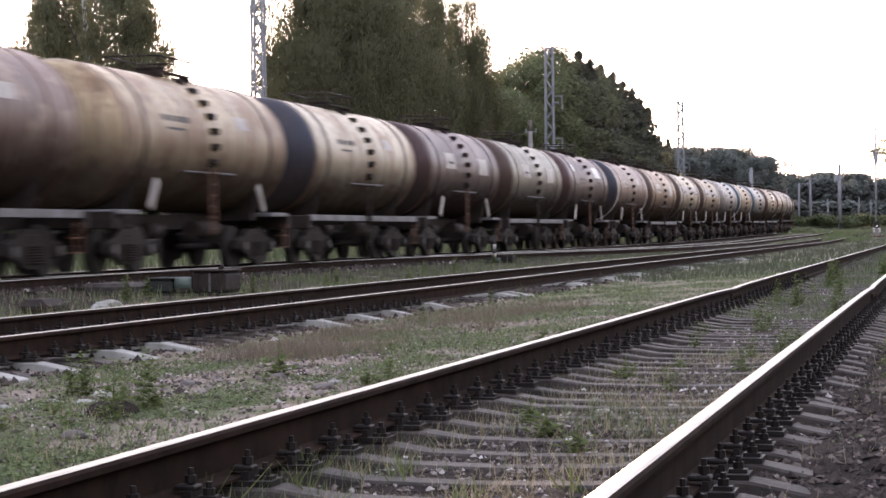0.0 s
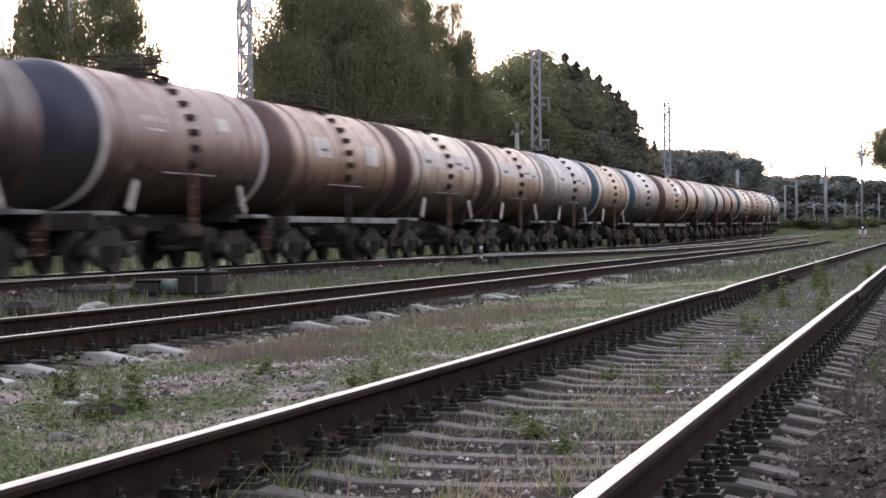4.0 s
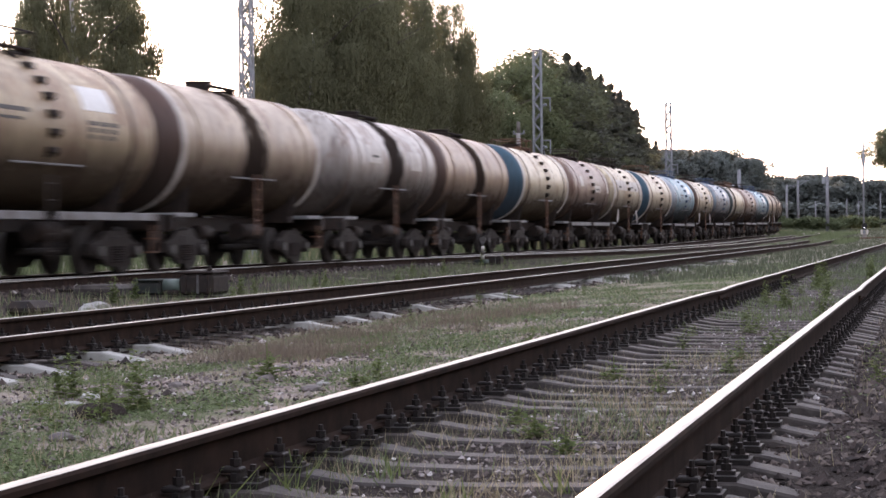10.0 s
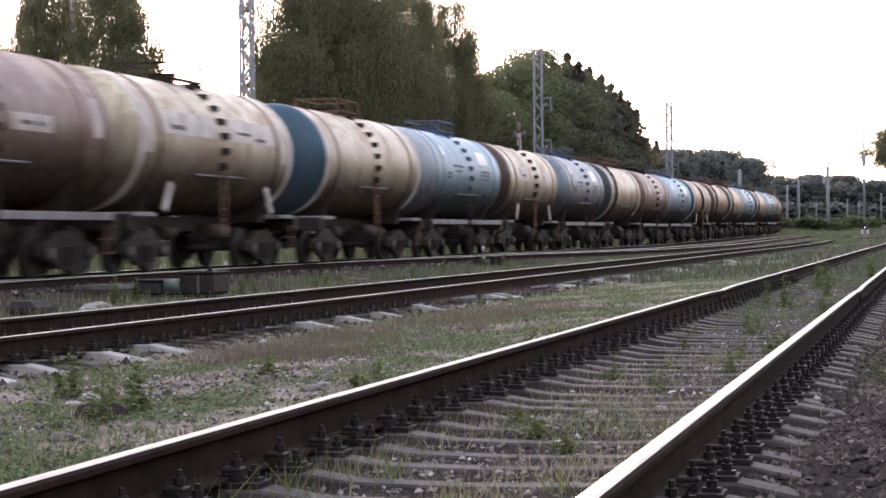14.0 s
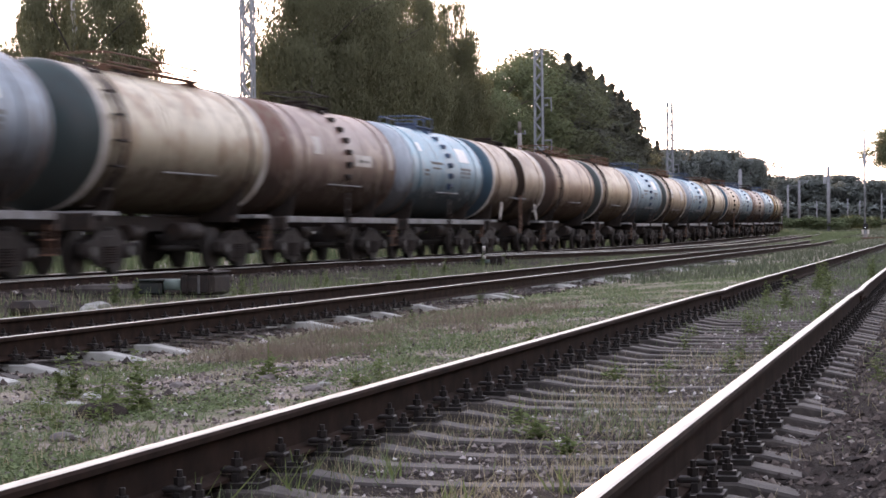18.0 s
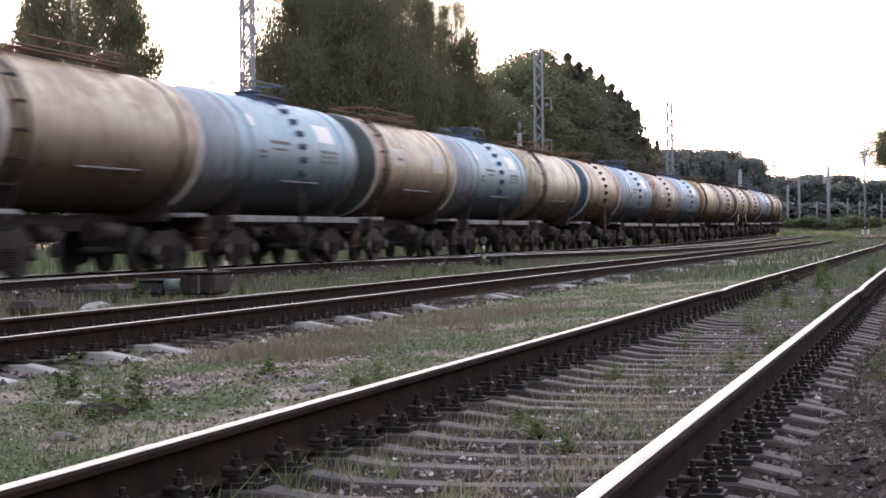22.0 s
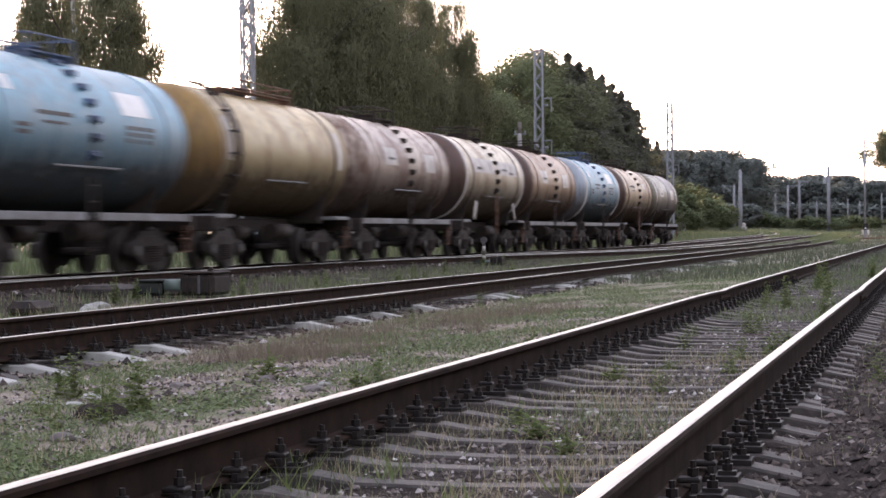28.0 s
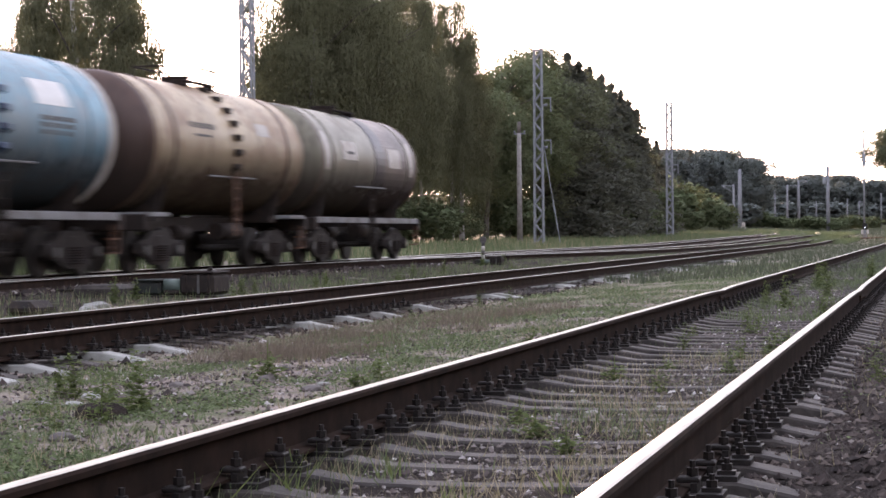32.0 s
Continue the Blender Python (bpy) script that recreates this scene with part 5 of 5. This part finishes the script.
# ---- beside the tracks ----
def lattice_mast(x, y, height, width, depth, taper, heavy=1.0, brackets=True):
    z0 = ground_z(x, y)
    t = thing("lattice_mast", "grey galvanised lattice mast of the overhead line", "mast", "masts along the main track", at=pose(x, y, z0))
    legs = [(sx * width / 2, sy * depth / 2) for sx in (-1, 1) for sy in (-1, 1)]

    def at_h(i, z):
        k = 1 - (1 - taper) * z / height
        return Vector((legs[i][0] * k, legs[i][1] * k, z))
    part("foundation", box(bmesh.new(), -0.45, 0.45, -0.45, 0.45, -0.4, 0.12, 0.03), CONCRETE, t)
    for i in range(4):
        bm = bmesh.new()
        bar(bm, at_h(i, 0), at_h(i, height), 0.075 * heavy, 0.075 * heavy)
        part("leg", bm, ZINC, t)
    n = int(height / 0.62)
    for k in range(n):
        za, zb = 0.15 + (height - 0.2) * k / n, 0.15 + (height - 0.2) * (k + 1) / n
        for a, b in ((0, 2), (1, 3)):
            if k % 2:
                a, b = b, a
            bm = bmesh.new()
            bar(bm, at_h(a, za), at_h(b, zb), 0.065 * heavy, 0.065 * heavy)
            part("brace", bm, ZINC, t)
    for a, b in ((0, 1), (2, 3)):
        for k in range(0, n, 2):
            bm = bmesh.new()
            bar(bm, at_h(a, 0.15 + (height - 0.2) * k / n), at_h(b, 0.15 + (height - 0.2) * (k + 1) / n), 0.05, 0.03)
            part("side_brace", bm, ZINC, t)
    for z in (height * 0.54, height * 0.755) if brackets else ():
        bm = bmesh.new()
        rod(bm, (width / 2 - 0.1, 0, z), (width / 2 + 0.55, 0, z), 0.045, 6)
        rod(bm, (width / 2 + 0.50, 0, z + 0.06), (width / 2 + 0.52, 0, z - 0.85), 0.04, 6)
        rod(bm, (width / 2 + 0.05, 0, z - 0.45), (width / 2 + 0.30, 0, z - 0.40), 0.08, 8)
        part("bracket", bm, ZINC, t, "pale bracket with an insulator")
    part("cap", box(bmesh.new(), -width / 2 * taper - 0.06, width / 2 * taper + 0.06, -depth / 2 * taper - 0.06, depth / 2 * taper + 0.06, height - 0.06, height + 0.04), ZINC, t)
    return t


lattice_mast(-24.05, 67.5, 11.9, 0.46, 0.36, 0.78, 0.9, brackets=False)
lattice_mast(-23.92, 120.6, 12.18, 0.56, 0.34, 0.80, 1.15)
lattice_mast(-23.75, 181.4, 12.4, 0.56, 0.30, 0.82, 1.75)
stay = thing("guy_stay", "thin steel stay leaning on the lattice mast", "stay", at=pose(-23.7, 120.9, ground_z(-23.7, 120.9)))
part("rod", rod(bmesh.new(), (1.1, 0, -0.1), (0.05, 0, 6.3), 0.035, 6), ZINC, stay)
part("tensioner", rod(bmesh.new(), (0.73, 0, 2.05), (0.62, 0, 2.7), 0.06, 6), ZINC, stay)


def pole(x, y, height, r, label, material, arm=0.0, box_on=False, name="mast", cat="mast", cap=None):
    t = thing(name, label, cat, "plain masts along the line", at=pose(x, y, ground_z(x, y) - 0.1))
    part("shaft", rod(bmesh.new(), (0, 0, 0), (0, 0, height), r, 10, r * 0.72), material, t)
    if arm:
        bm = bmesh.new()
        rod(bm, (0, 0, height - 0.25), (arm, 0, height - 0.15), 0.05, 6)
        rod(bm, (0, 0, height - 1.3), (arm * 0.85, 0, height - 0.2), 0.04, 6)
        part("bracket_arm", bm, ZINC, t)
        part("insulator", rod(bmesh.new(), (arm * 0.8, 0, height - 0.55), (arm * 0.8, 0, height - 0.15), 0.09, 8), ZINC, t)
    if box_on:
        part("equipment_box", box(bmesh.new(), -r - 0.45, -r + 0.02, -0.2, 0.2, height - 2.6, height - 1.5, 0.03), ZINC, t)
    if cap:
        part("top_section", rod(bmesh.new(), (0, 0, height - 0.02), (0, 0, height + 0.75), r * 0.72, 8, r * 0.6), cap, t)
        bm = bmesh.new()
        bar(bm, (-0.35, 0, height - 0.05), (0.42, 0, height - 0.05), 0.09, 0.09)
        for dx in (-0.3, 0.36):
            rod(bm, (dx, 0, height - 0.02), (dx, 0, height + 0.16), 0.05, 8)
        part("crossbar", bm, ZINC, t, "short crossbar with two pale insulators")
    return t


pole(-26.5, 127.1, 7.4, 0.19, "grey pole with a wooden top and insulators", CONCRETE, name="line_pole", cat="pole", cap=WOOD_GREY)
MAST = "grey concrete mast of the overhead line"
for px, y, h, r, arm, bx in ((1310, 285, 8.9, 0.33, 0.0, False), (1299, 296, 6.9, 0.20, -1.8, False), (1466, 300, 9.8, 0.30, 0.0, True), (1414, 372, 9.2, 0.28, 1.8, False), (1394, 420, 9.0, 0.26, 2.2, False),
                             (1560, 330, 6.2, 0.13, 0.0, False), (1372, 470, 8.4, 0.24, -1.8, False), (1348, 520, 7.6, 0.22, 0.0, False), (1500, 470, 6.8, 0.16, 0.0, False), (1521, 400, 5.6, 0.14, 1.2, False), (1445, 520, 6.5, 0.2, 0.0, False)):
    pole(bearing(px, y), y, h, r, MAST, MAST_GREY, arm, bx)
light_mast = pole(bearing(1530, 196), 196, 10.4, 0.105, "slender pale steel lighting mast", ZINC, name="lighting_mast")
part("lamp_head", box(bmesh.new(), -0.25, 0.55, -0.08, 0.08, 10.38, 10.48, 0.02), ZINC, light_mast)
part("guard_panel", box(bmesh.new(), -0.16, 0.16, -0.03, 0.03, 7.0, 8.2, 0.02), ZINC, light_mast)

SIGNAL_BLACK = worn("black_signal_enamel", (0.012, 0.012, 0.013), (0.02, 0.019, 0.018), 5, 0.5, gloss=0.3)
m = Mat("white_signal_light")
m.b.inputs["Emission Color"].default_value, m.b.inputs["Emission Strength"].default_value = (0.85, 0.92, 1.0, 1), 1.2
SIGNAL_LIGHT = m.done((0.8, 0.85, 0.9), 0.3)


def dwarf_signal(x, y, scale, head, lit):
    t = thing("dwarf_signal", "low shunting signal with a %s head on a pale base" % ("black" if lit else "white"), "signal", "dwarf signals", at=pose(x, y, ground_z(x, y) - 0.05) @ Matrix.Scale(scale, 4))
    part("foundation", box(bmesh.new(), -0.22, 0.22, -0.2, 0.2, 0, 0.55, 0.03), CONCRETE, t)
    for dx in (-0.28, 0.0, 0.28):
        part("base_post", box(bmesh.new(), dx - 0.10, dx + 0.10, -0.14, 0.14, 0.5, 0.98, 0.02), WHITE_OLD if dx else ZINC, t)
    bm = bmesh.new()
    box(bm, -0.24, 0.24, -0.10, 0.12, 1.0, 1.30, 0.05)
    rod(bm, (0, -0.12, 1.38), (0, 0.12, 1.38), 0.27, 18)
    part("signal_head", bm, head, t)
    for z, mat in ((1.17, SIGNAL_LIGHT if lit else INK), (1.42, INK)):
        part("lens", rod(bmesh.new(), (0, -0.13, z), (0, -0.10, z), 0.045, 12), mat, t, "lit white lens" if mat is SIGNAL_LIGHT else "")
        part("hood", rod(bmesh.new(), (0, -0.30, z + 0.10), (0, -0.10, z + 0.11), 0.03, 6), head, t)


dwarf_signal(bearing(1531, 182), 182, 0.88, SIGNAL_BLACK, True)
dwarf_signal(bearing(1084, 158), 158, 0.62, WHITE_OLD, False)
dwarf_signal(bearing(1316, 262), 262, 0.85, WHITE_OLD, False)
duct = thing("cable_duct", "low rusty cable duct on short posts in the far grass", "cable duct", at=pose(0, 0, 0))
for k in range(6):
    xa, xb = -9.7 + 1.15 * k, -9.7 + 1.15 * (k + 1)
    top = -0.05 + 0.030 * k
    part("duct_section", box(bmesh.new(), xa, xb - 0.03, 171.9, 172.1, top - 0.10, top, 0.02), RUST, duct)
    part("post", box(bmesh.new(), xa + 0.1, xa + 0.2, 171.95, 172.05, -0.25, top - 0.102, 0.01), STEEL_DARK, duct)
cb = thing("cable_box", "dark low equipment box in the grass", "box", at=pose(bearing(1497, 160), 160, ground_z(bearing(1497, 160), 160)))
part("body", box(bmesh.new(), -0.35, 0.35, -0.25, 0.25, -0.05, 0.28, 0.03), STEEL_DARK, cb)
part("lid", box(bmesh.new(), -0.37, 0.37, -0.27, 0.27, 0.285, 0.33, 0.02), STEEL_DARK, cb)


def switch_machine(x, y, scale=1.0, turn=0.0):
    t = thing("switch_machine", "dark green point machine with a pale motor casing", "point machine", at=pose(x, y, ground_z(x, y), 0, 0, turn) @ Matrix.Scale(scale, 4))
    part("base_plate", box(bmesh.new(), -0.80, 0.80, -0.45, 0.45, -0.06, 0.03, 0.01), STEEL_DARK, t)
    part("body", box(bmesh.new(), -0.72, -0.25, -0.40, 0.40, 0.032, 0.27, 0.05), BOX_GREEN, t)
    part("lid", box(bmesh.new(), -0.735, -0.235, -0.415, 0.415, 0.273, 0.305, 0.02), BOX_GREEN, t)
    part("motor_casing", rod(bmesh.new(), (-0.23, -0.22, 0.19), (0.09, -0.22, 0.19), 0.12, 16), PIPE_PALE, t, "pale grey-green cylindrical casing")
    part("clutch_housing", box(bmesh.new(), -0.22, 0.09, -0.36, 0.30, 0.032, 0.12, 0.03), STEEL_DARK, t)
    part("gear_box", box(bmesh.new(), 0.10, 0.72, -0.42, 0.42, 0.032, 0.40, 0.06), BOGIE, t)
    part("cover", box(bmesh.new(), 0.085, 0.735, -0.435, 0.435, 0.403, 0.445, 0.02), STEEL_DARK, t)
    for dx in (0.24, 0.46, 0.64):
        part("rib", box(bmesh.new(), dx - 0.02, dx + 0.02, -0.455, -0.425, 0.06, 0.38, 0.008), AXLE_CAP if dx == 0.46 else STEEL_DARK, t)
    part("handle", rod(bmesh.new(), (0.58, -0.30, 0.445), (0.66, -0.30, 0.50), 0.03, 6), STEEL_DARK, t)
    part("drive_rod", rod(bmesh.new(), (-0.70, 0.2, 0.10), (-3.2, 0.2, 0.10), 0.03, 6), STEEL_DARK, t)


switch_machine(-12.62, 32.0, 1.0)
switch_machine(-14.05, 62.5, 0.62)
sl = thing("concrete_slab", "low grey-brown concrete slab beside the point machine", "slab", at=pose(-13.75, 31.4, ground_z(-13.75, 31.4)))
part("block", box(bmesh.new(), -0.42, 0.42, -0.5, 0.5, -0.05, 0.22, 0.06), SLEEPER_DARK, sl)
dk = thing("track_box", "dark humped steel box lying beside the track", "box", at=pose(-11.9, 24.6, ground_z(-11.9, 24.6)))
part("body", box(bmesh.new(), -0.22, 0.22, -0.36, 0.36, -0.03, 0.20, 0.09), STEEL_DARK, dk)
part("foot", box(bmesh.new(), -0.26, 0.26, -0.10, 0.10, -0.05, 0.04, 0.01), STEEL_DARK, dk)
lv = thing("switch_lever", "black and white banded point indicator post", "point indicator", at=pose(-14.5, 63.6, ground_z(-14.5, 63.6)))
for k in range(5):
    part("band", rod(bmesh.new(), (0, 0, 0.15 * k - 0.05 * (k == 0)), (0, 0, 0.15 * (k + 1)), 0.06, 8), INK if k % 2 == 0 else WHITE_OLD, lv)
part("target", rod(bmesh.new(), (0, -0.03, 0.80), (0, 0.03, 0.80), 0.11, 12), INK, lv)
part("foot", box(bmesh.new(), -0.2, 0.2, -0.2, 0.2, -0.05, 0.02, 0.01), STEEL_DARK, lv)


def chunk(x, y, size, material, label, seed):
    rng = random.Random(seed)
    bm = bmesh.new()
    bmesh.ops.create_icosphere(bm, subdivisions=2, radius=size)
    for v in bm.verts:
        v.co = Vector((v.co.x * 1.4, v.co.y, v.co.z * 0.6)) * rng.uniform(0.8, 1.1)
    t = tagged(new("stone", mesh_of(bm, material)), label, "stone", "loose stones between the tracks")
    t.matrix_basis = pose(x, y, ground_z(x, y) + size * 0.25, 0, 0, seed * 40)


for k, (x, y, s, pale) in enumerate(((-4.34, 9.8, 0.11, 0), (-5.0, 10.9, 0.05, 1), (-5.5, 10.8, 0.06, 1), (-5.7, 11.1, 0.07, 0), (-3.75, 11.9, 0.035, 1), (-3.7, 11.5, 0.05, 0), (-4.0, 8.6, 0.05, 0), (-3.95, 8.65, 0.03, 1), (-5.2, 11.6, 0.06, 1), (-5.35, 11.2, 0.05, 1), (-4.9, 12.3, 0.045, 0), (-4.3, 12.4, 0.06, 0), (-3.9, 13.2, 0.05, 0), (-2.5, 12.6, 0.04, 1), (-4.6, 13.6, 0.05, 0), (-12.0, 27.0, 0.16, 1), (-11.6, 25.8, 0.14, 1), (-12.3, 26.0, 0.13, 0), (-1.7, 9.9, 0.035, 1), (-1.4, 10.3, 0.03, 1), (-1.9, 10.8, 0.03, 1), (-0.2, 12.6, 0.05, 0), (-0.15, 11.5, 0.04, 0))):
    chunk(x, y, s, CONCRETE_PALE if pale else BED if s > 0.1 else STONE, "pale broken stone in the gravel" if pale else "grey stone in the gravel", k)

# ---- what moves ----
CAR_LENGTH, FIRST_CAR = 11.804, 5.419 + 2 * 11.804
SPEEDS = ((0, 15.0), (8, 15.0), (14, 15.3), (20, 15.75), (26, 15.8), (32, 15.87))


# how far single cars sit from the even spacing, by the car's place in the train
SLACK = (0, 0, 0.3, 0.05, 0.15, -0.1, 0.6, 0.55, 0.4, 0.3, 0.2, 0.0, 0.1, 0.9, 0.35, 0.95, 0.3, 1.0, 0.35, -0.2, 0.6, 0.6, 0.2, 0.5, 0.7, 0.45, 0.3, -0.1,
         0.3, 0.2, 0.3, 0.15, 0.3, 0.45, 0.3, 0.0, -0.05, -0.4, -0.35, -0.5, -0.15, -0.5, 0.15, 0.15, -0.3)


def place(i):
    return FIRST_CAR + i * CAR_LENGTH + SLACK[i]


def travelled(t):
    """Metres that the train has run by t seconds."""
    s = 0.0
    for (t0, v0), (t1, v1) in zip(SPEEDS, SPEEDS[1:]):
        if t <= t0:
            break
        e = min(t, t1)
        ve = v0 + (v1 - v0) * (e - t0) / (t1 - t0)
        s += (e - t0) * (v0 + ve) / 2
    return s


def motions():
    for i, car in enumerate(CARS):
        rows = []
        for k in range(65):
            t = k * 0.5
            x, y, h = along(place(i) - travelled(t), XT)
            rows.append((t, pose(x, y, ZT + rise(y), 0, 0, math.degrees(h))))
        walk(car, rows)
    turning = {}
    for ws, s in WHEELSETS:
        if s not in turning:
            walk(ws, [(k / FPS, pose(0, s, WHEEL_R, math.degrees(travelled(k / FPS) / WHEEL_R) % 360)) for k in range(int(SECONDS * FPS) + 1)])
            turning[s] = ws.animation_data
        else:
            ws.rotation_mode = "QUATERNION"
            ws.animation_data_create()
            ws.animation_data.action = turning[s].action
            ws.animation_data.action_slot = turning[s].action_slot


motions()
